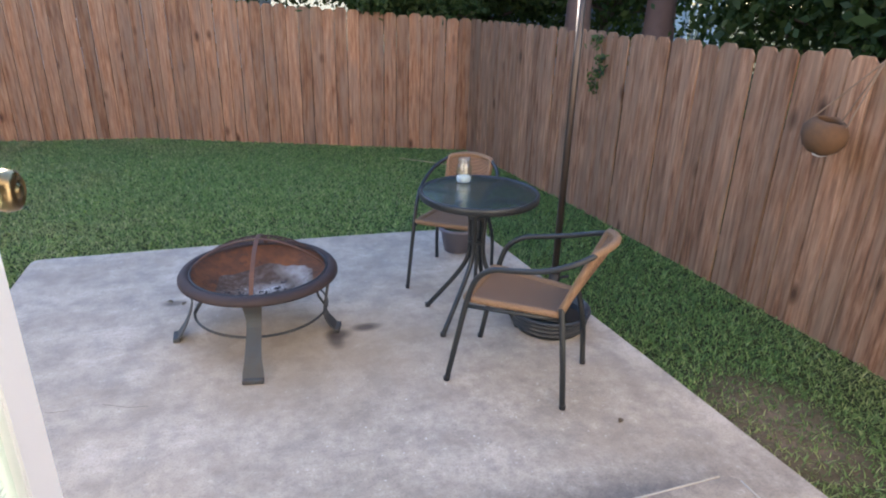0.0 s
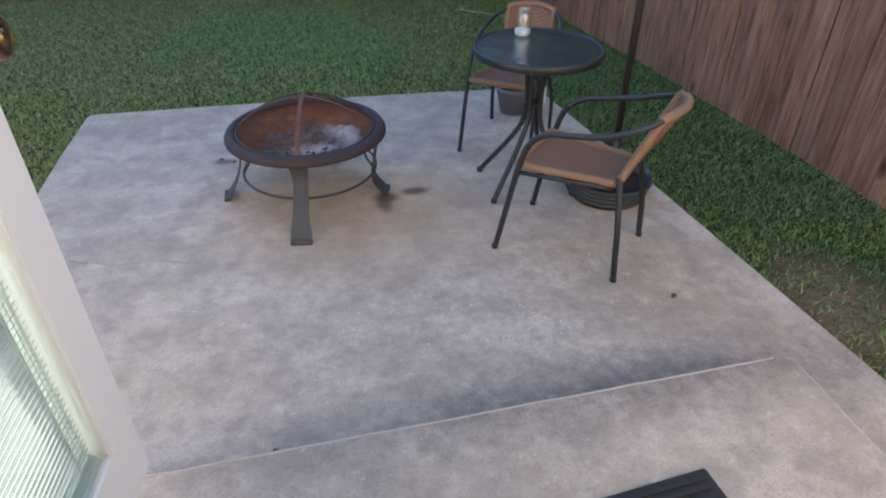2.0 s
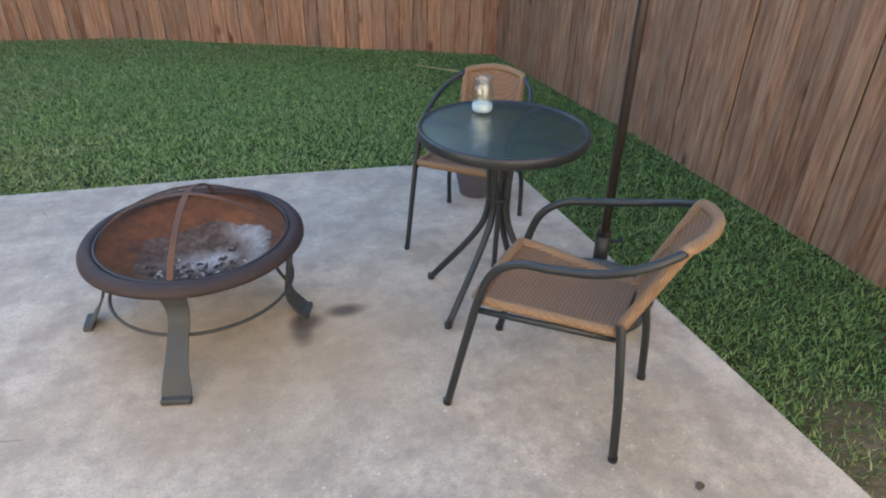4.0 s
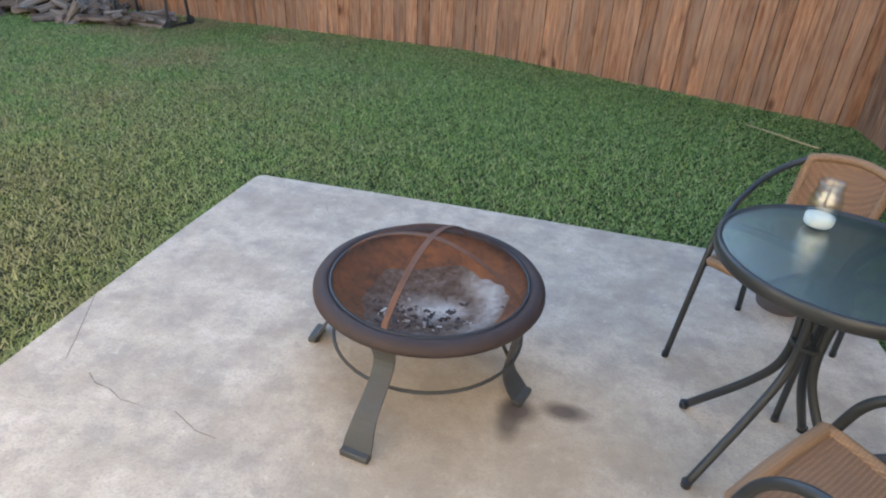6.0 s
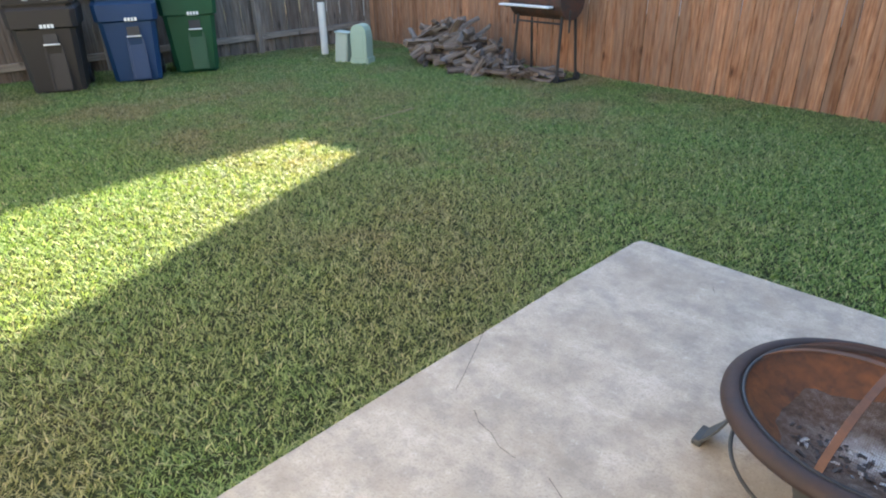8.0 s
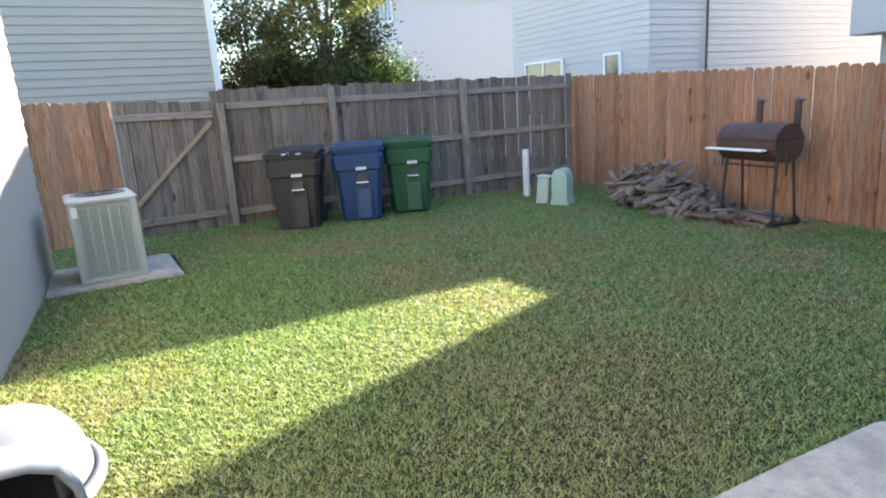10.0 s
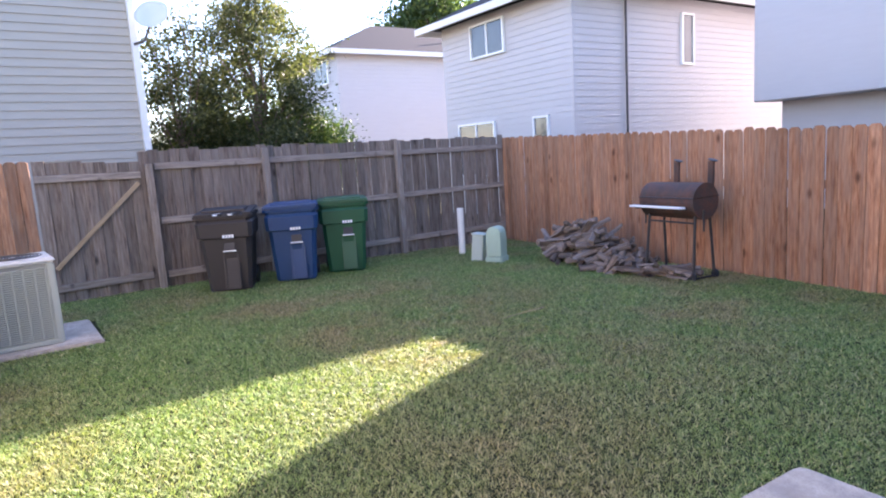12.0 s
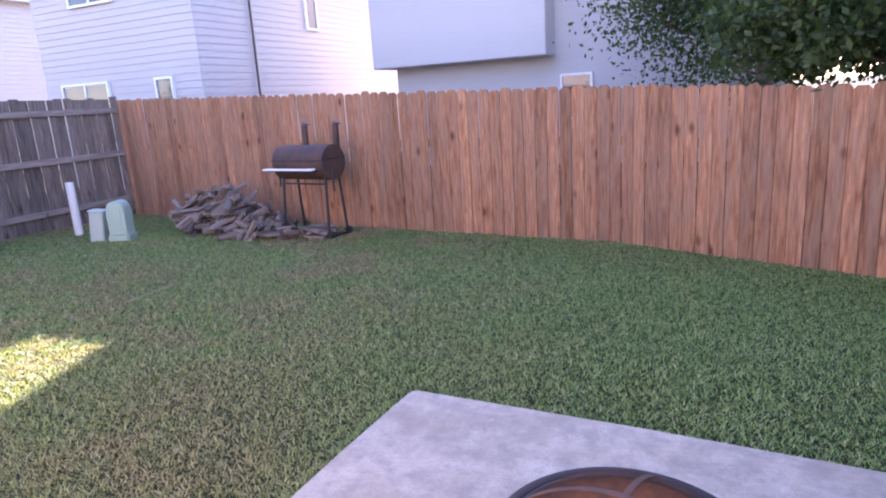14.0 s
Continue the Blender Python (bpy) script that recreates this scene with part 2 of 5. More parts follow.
def part(name, bm, material, parent, label="", smooth=False, at=None):
    """One mesh object under a thing or a part."""
    ob = new(name, mesh(bm, name, smooth))
    ob.data.materials.append(material)
    ob.parent = parent
    if at is not None:
        ob.matrix_basis = at
    if label:
        tagged(ob, label)
    return ob


def thing(name, at, label, category, group="", kind=""):
    ob = new(name)
    ob.empty_display_size = 0.1
    ob.matrix_basis = at
    return tagged(ob, label, category, group, kind)


def solid(name, bm, material, label, category="", kind="", at=None, smooth=False, group=""):
    ob = new(name, mesh(bm, name, smooth))
    ob.data.materials.append(material)
    if at is not None:
        ob.matrix_basis = at
    return tagged(ob, label, category, group, kind)


def tube(bm, points, radius, sides=10, closed=False, flat=None):
    """A round bar along points; flat=(width, thickness) makes a strip instead."""
    pts = [Vector(p) for p in points]
    count = len(pts)
    rings = []
    ref = None
    for i, p in enumerate(pts):
        a = pts[(i - 1) % count] if closed or i else p
        b = pts[(i + 1) % count] if closed or i < count - 1 else p
        d = (b - a).normalized()
        if ref is None:
            ref = Vector((0, 0, 1)) if abs(d.z) < 0.9 else Vector((1, 0, 0))
        side = d.cross(ref).normalized()
        ref = side.cross(d).normalized()
        r = radius[i] if isinstance(radius, (list, tuple)) else radius
        ring = []
        for k in range(sides):
            ang = 2 * math.pi * k / sides
            ring.append(bm.verts.new(p + side * (r * math.cos(ang)) + ref * (r * math.sin(ang))))
        rings.append(ring)
    for i in range(count if closed else count - 1):
        r0, r1 = rings[i], rings[(i + 1) % count]
        for k in range(sides):
            bm.faces.new((r0[k], r0[(k + 1) % sides], r1[(k + 1) % sides], r1[k]))
    if not closed:
        bm.faces.new(rings[0][::-1])
        bm.faces.new(rings[-1])


def curve(points, steps=8):
    """A smooth line (Catmull-Rom) through points."""
    p = [Vector(v) for v in points]
    p = [2 * p[0] - p[1]] + p + [2 * p[-1] - p[-2]]
    out = []
    for i in range(1, len(p) - 2):
        for k in range(steps):
            t = k / steps
            a, b, c, d = p[i - 1], p[i], p[i + 1], p[i + 2]
            out.append(0.5 * ((2 * b) + (c - a) * t + (2 * a - 5 * b + 4 * c - d) * t * t + (3 * b - a - 3 * c + d) * t ** 3))
    out.append(p[-2])
    return out


def strip(bm, points, across, width, thick):
    """A flat bar along points; across: its width direction; width may be a list."""
    pts = [Vector(p) for p in points]
    across = Vector(across).normalized()
    rings = []
    for i, p in enumerate(pts):
        d = (pts[min(i + 1, len(pts) - 1)] - pts[max(i - 1, 0)]).normalized()
        nrm = d.cross(across).normalized()
        w = width[i] if isinstance(width, (list, tuple)) else width
        rings.append([bm.verts.new(p + across * sx * w / 2 + nrm * sy * thick / 2) for sx, sy in ((-1, -1), (1, -1), (1, 1), (-1, 1))])
    for r0, r1 in zip(rings, rings[1:]):
        for k in range(4):
            bm.faces.new((r0[k], r0[(k + 1) % 4], r1[(k + 1) % 4], r1[k]))
    bm.faces.new(rings[0][::-1])
    bm.faces.new(rings[-1])


def lathe(bm, profile, sides=32, centre=(0, 0)):
    """Turns (radius, height) pairs round the z axis."""
    rings = []
    for r, z in profile:
        if r < 1e-5:
            rings.append([bm.verts.new((centre[0], centre[1], z))])
        else:
            rings.append([bm.verts.new((centre[0] + r * math.cos(2 * math.pi * k / sides), centre[1] + r * math.sin(2 * math.pi * k / sides), z)) for k in range(sides)])
    for a, b in zip(rings, rings[1:]):
        for k in range(sides):
            q = (k + 1) % sides
            if len(a) == 1 and len(b) > 1:
                bm.faces.new((a[0], b[q], b[k]))
            elif len(b) == 1 and len(a) > 1:
                bm.faces.new((a[k], a[q], b[0]))
            elif len(a) > 1:
                bm.faces.new((a[k], a[q], b[q], b[k]))


# ---- ground, patio, step ----
def ground_z(x, y):
    return -0.045 - 0.02 * min(max(y - 4.0, 0.0), 5.0)


def build_ground():
    xs = [-400, -120, -40, -20] + [-12 + 0.5 * i for i in range(33)] + [8, 20, 40, 120, 400]
    ys = [-400, -120, -40, -12, -4] + [-1 + 0.5 * i for i in range(25)] + [16, 25, 40, 120, 400]
    bm = bmesh.new()
    grid = [[bm.verts.new((x, y, ground_z(x, y))) for x in xs] for y in ys]
    for j in range(len(ys) - 1):
        for i in range(len(xs) - 1):
            bm.faces.new((grid[j][i], grid[j][i + 1], grid[j + 1][i + 1], grid[j + 1][i]))
    solid("ground", bm, SOIL, "mown green backyard lawn soil with bare patches", "ground", "structure")


build_ground()


def slab(name, outline, z0, z1, label, kind="structure", bevel=0.015):
    bm = bmesh.new()
    lo = [bm.verts.new((x, y, z0)) for x, y in outline]
    hi = [bm.verts.new((x, y, z1)) for x, y in outline]
    top = bm.faces.new(hi)
    bm.faces.new(lo[::-1])
    for k in range(len(outline)):
        q = (k + 1) % len(outline)
        bm.faces.new((lo[k], lo[q], hi[q], hi[k]))
    bmesh.ops.bevel(bm, geom=list(top.edges), offset=bevel, segments=3, affect="EDGES", clamp_overlap=True)
    return solid(name, bm, CONCRETE, label, name.split("_")[-1], kind)


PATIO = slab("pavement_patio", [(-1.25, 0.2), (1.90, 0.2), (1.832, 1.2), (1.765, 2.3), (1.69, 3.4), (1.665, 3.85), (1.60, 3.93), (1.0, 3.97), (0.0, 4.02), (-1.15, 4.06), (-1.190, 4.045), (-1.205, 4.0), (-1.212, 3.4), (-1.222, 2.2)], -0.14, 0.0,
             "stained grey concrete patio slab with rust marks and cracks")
STEP = slab("pavement_step", [(-1.0, 0.19), (1.47, 0.19), (1.478, 1.16), (1.45, 1.19), (-1.0, 1.172)], 0.004, 0.13, "low concrete door step with a worn edge", bevel=0.009)


def build_step_edge():
    """The step's worn, paler arris, a little uneven along its length."""
    rng = random.Random(8)
    pts = [(-0.98, 1.172)] + [(-0.98 + 0.08 * k, 1.172 + 0.0175 * k / 30 + rng.uniform(-0.002, 0.002)) for k in range(1, 31)]
    bm = bmesh.new()
    tube(bm, [(x, y - 0.0035, 0.1275) for x, y in pts], 0.0038, 8)
    worn = plain("worn_concrete_edge", (0.44, 0.40, 0.345), 0.9, vary=0.4, scale=60, bump=0.5)
    part("worn_edge", bm, worn, STEP, "pale worn edge", smooth=True)
    bm = bmesh.new()
    tube(bm, [(1.4738 - 0.0005 * k + rng.uniform(-0.002, 0.002), 1.15 - 0.06 * k, 0.1275) for k in range(16)], 0.0038, 8)
    part("worn_edge", bm, worn, STEP, "pale worn edge", smooth=True)


build_step_edge()


# ---- fences ----
LEFT_X, BACK0, BACK1, BEND, RIGHT = -9.1, (-9.1, 8.84), (-0.9, 8.08), (2.58, 6.60), (3.02, -3.0)


def picket_mesh(w, h, dog=True, t=0.016):
    """One board standing on its foot; dog: its upper corners are clipped."""
    bm = bmesh.new()
    c = 0.03 if dog else 0.002
    out = [(-w / 2, 0), (w / 2, 0), (w / 2, h - c), (w / 2 - c, h), (-w / 2 + c, h), (-w / 2, h - c)]
    k = (w - 0.010) / w
    rings = [[bm.verts.new((x * s, y, z)) for x, z in out] for y, s in ((-t / 2, k), (-t / 2 + 0.006, 1), (t / 2 - 0.006, 1), (t / 2, k))]
    bm.faces.new(rings[0])
    bm.faces.new(rings[3][::-1])
    for a, b in zip(rings, rings[1:]):
        for i in range(6):
            q = (i + 1) % 6
            bm.faces.new((a[i], b[i], b[q], a[q]))
    return mesh(bm, "picket")


def run_of_pickets(parent, a, b, base0, base1, top0, top1, width, material, gap=0.001, dog=True, seed=1, name="picket", wave=0.012):
    rng = random.Random(seed)
    a, b = Vector((*a, 0)), Vector((*b, 0))
    length = (b - a).length
    count = max(1, round(length / (width + gap)))
    step = length / count
    ang = math.degrees(math.atan2(b.y - a.y, b.x - a.x))
    kinds = {}
    for i in range(count):
        f = (i + 0.5) / count
        p = a.lerp(b, f)
        base = base0 + (base1 - base0) * f - 0.01
        top = top0 + (top1 - top0) * f + rng.uniform(-wave, wave)
        h = round((top - base) / 0.02) * 0.02
        key = (h, i % 3)
        if key not in kinds:
            me = picket_mesh(step - gap - (0.0, 0.0008, 0.0020)[i % 3], h, dog)
            me.materials.append(material)
            kinds[key] = me
        ob = new(name, kinds[key])
        ob.parent = parent
        off = rng.uniform(-0.006, 0.006) if gap > 0 else (0.009 if i % 2 else -0.009)
        nrm = Vector((-(b - a).y, (b - a).x, 0)).normalized()
        q = p + nrm * off
        ob.matrix_basis = pose(q.x, q.y, base, rng.uniform(-0.3, 0.3), rng.uniform(-0.09, 0.09), ang + rng.uniform(-1.6, 1.6))
    return ang


def rail(parent, a, b, z0, z1, off, material, tall=0.09, deep=0.038, name="rail"):
    a, b = Vector((*a, z0)), Vector((*b, z1))
    d = b - a
    nrm = Vector((-d.y, d.x, 0)).normalized() * off
    bm = bmesh.new()
    box(bm, (0, 0, 0), (deep, d.length, tall))
    soften(bm, 0.004, 1)
    mid = (a + b) / 2 + nrm
    return part(name, bm, material, parent, at=Matrix.Translation(mid) @ d.to_track_quat("Y", "Z").to_matrix().to_4x4())


def post(parent, x, y, z0, z1, material, size=0.09, rz=0):
    bm = bmesh.new()
    box(bm, (0, 0, (z1 - z0) / 2), (size, size, z1 - z0))
    soften(bm, 0.006, 1)
    return part("post", bm, material, parent, at=pose(x, y, z0, 0, 0, rz))


def build_fences():
    back = thing("fence_back", pose(0, 0, 0), "reddish cedar board privacy fence with dog-eared pickets", "fence", kind="structure")
    run_of_pickets(back, BACK0, BACK1, -0.13, -0.12, 1.79, 1.50, 0.136, CEDAR, seed=3)
    run_of_pickets(back, BACK1, BEND, -0.12, -0.10, 1.50, 1.33, 0.136, CEDAR, seed=4)
    for z in (0.25, 1.0):
        rail(back, BACK0, BACK1, z, z - 0.05, 0.03, CEDAR)
        rail(back, BACK1, BEND, z - 0.05, z - 0.12, 0.03, CEDAR)
    right = thing("fence_right", pose(0, 0, 0), "weathered brown board fence with dog-eared pickets", "fence", kind="structure")
    run_of_pickets(right, BEND, RIGHT, -0.10, -0.045, 1.32, 1.40, 0.136, BROWN, seed=6)
    for z in (0.2, 0.9):
        rail(right, BEND, RIGHT, z, z, 0.03, BROWN)
    left = thing("fence_left", pose(0, 0, 0), "old grey board fence seen from its rail side", "fence", kind="structure")
    run_of_pickets(left, (LEFT_X, 2.57), (LEFT_X, 8.84), -0.06, -0.13, 1.84, 1.82, 0.138, GREY, gap=-0.004, dog=False, seed=7, wave=0.018)
    for z0, z1 in ((0.14, 0.16), (0.88, 0.92), (1.62, 1.62)):
        rail(left, (LEFT_X, 2.76), (LEFT_X, 8.8), z0, z1, -0.035, GREY_RAIL)
    for y, top in ((2.68, 1.66), (4.27, 1.80), (6.52, 1.82)):
        post(left, LEFT_X + 0.09, y, -0.12, top, GREY_POST)
    side = thing("fence_gate_side", pose(0, 0, 0), "short run of newer orange cedar boards by the gate", "fence", kind="structure")
    run_of_pickets(side, (LEFT_X - 0.02, 0.30), (LEFT_X - 0.02, 1.34), -0.06, -0.06, 1.79, 1.77, 0.136, CEDAR, dog=True, seed=8)
    post(side, LEFT_X - 0.1, 0.40, -0.1, 1.5, CEDAR)
    gate = thing("gate", pose(LEFT_X, 1.37, 0), "old grey wooden yard gate with a diagonal brace, closed", "gate")
    run_of_pickets(gate, (0.0, 0.0), (0.0, 1.21), -0.03, -0.03, 1.76, 1.70, 0.136, GREY, gap=-0.004, dog=False, seed=9, name="board")
    rail(gate, (0, 0.0), (0, 1.21), 1.54, 1.52, -0.035, GREY_RAIL)
    rail(gate, (0, 0.0), (0, 1.21), 0.14, 0.16, -0.035, GREY_RAIL)
    rail(gate, (0, 0.10), (0, 1.17), 0.40, 1.42, -0.060, TAN, tall=0.055, deep=0.022, name="brace")
    return back, right, left


build_fences()


# ---- houses ----
def siding_material(name, a, b):
    n = Nodes(name)
    vec = n.world((1.5, 1.5, 9))
    k = n.noise(vec, 1.2, 4)
    f = n.noise(n.world(), 60, 3)
    return n.out(n.mix(k, a, b), 0.6, bump=f, depth=0.002, strength=0.2)


SIDING = siding_material("cream_siding", (0.35, 0.315, 0.265), (0.40, 0.36, 0.305))
SIDING_B = siding_material("white_siding", (0.46, 0.44, 0.445), (0.52, 0.50, 0.50))
SHINGLE = plain("grey_shingles", (0.060, 0.058, 0.060), 0.95, vary=0.35, scale=22, bump=0.4, spec=0.05)
TRIM = plain("trim_paint", (0.72, 0.70, 0.67), 0.5, vary=0.04)
DARK = plain("dark_paint", (0.05, 0.045, 0.045), 0.5)


def glass_dark():
    n = Nodes("window_glass")
    k = n.noise(n.world(), 0.8, 2)
    return n.out(n.mix(k, (0.02, 0.025, 0.03), (0.10, 0.12, 0.15)), 0.05, spec=0.9)


WINDOW = glass_dark()


def lap_wall(bm, a, b, z0, z1, lap=0.15, lip=0.014):
    """A clapboard wall face from a to b (outside to the right of the way from a to b)."""
    a, b = Vector((*a, 0)), Vector((*b, 0))
    d = (b - a).normalized()
    out = Vector((d.y, -d.x, 0))
    count = max(1, round((z1 - z0) / lap))
    h = (z1 - z0) / count
    for i in range(count):
        z = z0 + i * h
        lo0, lo1 = a + out * lip, b + out * lip
        v = [bm.verts.new((*lo0.xy, z)), bm.verts.new((*lo1.xy, z)), bm.verts.new((*b.xy, z + h)), bm.verts.new((*a.xy, z + h))]
        bm.faces.new(v)
        w = [bm.verts.new((*a.xy, z)), bm.verts.new((*b.xy, z)), v[1], v[0]]
        bm.faces.new(w)


def wall_body(x0, y0, x1, y1, z0, z1, parent, material, name="wall", lap=0.15):
    """A plain core with lap boards on the two sides that face the yard."""
    bm = bmesh.new()
    box(bm, ((x0 + x1) / 2, (y0 + y1) / 2, (z0 + z1) / 2), (x1 - x0 - 0.02, y1 - y0 - 0.02, z1 - z0))
    wall = part(name, bm, material, parent)
    count = round((z1 - z0) / lap)
    h = (z1 - z0) / count
    for length, at in ((x1 - x0, pose(x0, y0, 0)), (y1 - y0, pose(x1, y0, 0, 0, 0, 90))):
        q = bmesh.new()
        v = [q.verts.new(p) for p in ((0, -0.012, 0), (length, -0.012, 0), (length, 0.004, h), (0, 0.004, h), (0, 0.008, 0), (length, 0.008, 0))]
        q.faces.new(v[:4])
        q.faces.new((v[4], v[5], v[1], v[0]))
        q.faces.new((v[1], v[5], v[2]))
        q.faces.new((v[0], v[3], v[4]))
        me = mesh(q, "siding_board")
        me.materials.append(material)
        for i in range(count):
            o = new("siding_board", me)
            o.parent = wall
            o.matrix_basis = at @ Matrix.Translation((0, 0, z0 + i * h))
    return wall


def hip_roof(x0, y0, x1, y1, z, rise, over, parent, ridge_x=True):
    bm = bmesh.new()
    x0, y0, x1, y1 = x0 - over, y0 - over, x1 + over, y1 + over
    e = [bm.verts.new(p) for p in ((x0, y0, z), (x1, y0, z), (x1, y1, z), (x0, y1, z))]
    if ridge_x:
        h = (y1 - y0) / 2
        r = [bm.verts.new((x0 + min(h, (x1 - x0) / 2 - 0.05), y0 + h, z + rise)), bm.verts.new((x1 - min(h, (x1 - x0) / 2 - 0.05), y0 + h, z + rise))]
        faces = ((e[0], e[1], r[1], r[0]), (e[1], e[2], r[1]), (e[2], e[3], r[0], r[1]), (e[3], e[0], r[0]))
    else:
        h = (x1 - x0) / 2
        r = [bm.verts.new((x0 + h, y0 + min(h, (y1 - y0) / 2 - 0.05), z + rise)), bm.verts.new((x0 + h, y1 - min(h, (y1 - y0) / 2 - 0.05), z + rise))]
        faces = ((e[0], e[1], r[0]), (e[1], e[2], r[1], r[0]), (e[2], e[3], r[1]), (e[3], e[0], r[0], r[1]))
    for f in faces:
        bm.faces.new(f)
    bm.faces.new(e[::-1])
    part("roof", bm, SHINGLE, parent, "grey shingle hip roof")
    bm = bmesh.new()
    for cx, cy, sx, sy in (((x0 + x1) / 2, y0, x1 - x0, 0.04), ((x0 + x1) / 2, y1, x1 - x0, 0.04), (x0, (y0 + y1) / 2, 0.04, y1 - y0), (x1, (y0 + y1) / 2, 0.04, y1 - y0)):
        box(bm, (cx, cy, z - 0.07), (sx + 0.04, sy + 0.04, 0.17))
    part("fascia", bm, TRIM, parent)


def wall_window(parent, x, y, z0, z1, width, facing, mull=True):
    """A framed window on a wall; facing: degrees, 0 looks to -y."""
    base = pose(x, y, z0, 0, 0, facing)
    h = z1 - z0
    bm = bmesh.new()
    t = 0.05
    for c, s in (((0, -0.02, -t / 2), (width + 2 * t, 0.07, t)), ((0, -0.02, h + t / 2), (width + 2 * t, 0.07, t)), ((-width / 2 - t / 2, -0.02, h / 2), (t, 0.07, h)), ((width / 2 + t / 2, -0.02, h / 2), (t, 0.07, h))):
        box(bm, c, s)
    if mull:
        box(bm, (0, -0.015, h / 2), (0.05, 0.06, h))
    win = part("window", bm, WHITE_PAINT, parent, "white framed window", at=base)
    for side in ((-1, 1) if mull else (0,)):
        bm = bmesh.new()
        w = width / 2 - 0.03 if mull else width
        box(bm, (side * width / 4, -0.012, h / 2), (w, 0.02, h - 0.005))
        part("pane", bm, WINDOW, win)
    return win


def build_houses():
    b = thing("house", pose(0, 0, 0), "white two-storey neighbour house with lap siding behind the fence", "house")
    wall_body(-14.9, 11.6, -9.90, 23.0, -0.2, 5.0, b, SIDING_B)
    hip_roof(-14.9, 11.6, -9.90, 23.0, 5.05, 1.5, 0.52, b, ridge_x=False)
    wall_window(b, -12.83, 11.57, 4.0, 4.76, 1.28, 0)
    wall_window(b, -13.46, 11.57, 0.95, 2.27, 1.5, 0)
    wall_window(b, -10.93, 11.57, 1.0, 2.25, 0.44, 0, False)
    wall_window(b, -9.87, 15.60, 3.45, 4.60, 0.40, 90, False)
    bm = bmesh.new()
    tube(bm, [(-9.84, 13.28, -0.1), (-9.84, 13.28, 4.95)], 0.028, 8)
    part("drainpipe", bm, DARK, b)
    bm = bmesh.new()
    tube(bm, [(-11.3, 13.6, 5.6), (-11.3, 13.6, 6.2)], 0.05, 8)
    part("vent_pipe", bm, WHITE_PAINT, b)

    a = thing("house", pose(0, 0, 0), "white two-storey house with a grey hip roof, further off", "house")
    wall_body(-28.0, 11.4, -21.5, 21.0, -0.2, 5.5, a, SIDING_B)
    hip_roof(-28.0, 11.4, -21.5, 21.0, 5.55, 1.7, 0.4, a, ridge_x=False)
    wall_window(a, -22.9, 11.37, 4.5, 5.3, 1.3, 0)
    for x, y in ((-23.2, 12.6), (-22.6, 17.0)):
        bm = bmesh.new()
        tube(bm, [(x, y, 5.7), (x, y, 6.6)], 0.05, 8)
        part("vent_pipe", bm, WHITE_PAINT, a)

    c = thing("house", pose(0, 0, 0), "pale two-storey neighbour house with an overhanging upper floor", "house")
    wall_body(-7.5, 15.7, 1.2, 25.0, -0.2, 5.9, c, SIDING_B)
    bm = bmesh.new()
    box(bm, (-5.61, 15.4, 4.10), (4.26, 0.9, 3.7))
    soften(bm, 0.02, 1)
    part("overhang", bm, SIDING_B, c, "flush panelled overhanging upper floor")
    hip_roof(-7.6, 15.0, 1.2, 25.0, 5.95, 2.0, 0.12, c, ridge_x=True)
    wall_window(c, -3.0, 15.67, 0.9, 1.8, 0.62, 0, False)

    s = thing("house", pose(0, 0, 0), "cream lap-sided gable wall of the house next door", "house")
    bm = bmesh.new()
    box(bm, (-14.2, -3.48, 3.2), (5.96, 12.96, 6.8))
    part("wall", bm, SIDING, s)
    bm = bmesh.new()
    box(bm, (-11.16, 3.05, 3.2), (0.10, 0.10, 6.8))
    part("corner_trim", bm, TRIM, s)
    count, h = 44, 0.128
    me = None
    for i in range(count):
        if me is None:
            q = bmesh.new()
            v = [q.verts.new(p) for p in ((0.020, -6.5, 0), (0.020, 6.48, 0), (0.002, 6.48, h), (0.002, -6.5, h), (0, -6.5, 0), (0, 6.48, 0))]
            q.faces.new(v[:4])
            q.faces.new((v[4], v[5], v[1], v[0]))
            q.faces.new((v[1], v[5], v[2]))
            me = mesh(q, "siding_board")
            me.materials.append(SIDING)
        o = new("siding_board", me)
        o.parent = s
        o.matrix_basis = pose(-11.215, -3.48, 0.4 + i * h)
    bm = bmesh.new()
    box(bm, (-14.2, -3.48, 6.7), (6.9, 13.9, 0.16))
    part("roof", bm, SHINGLE, s)


build_houses()


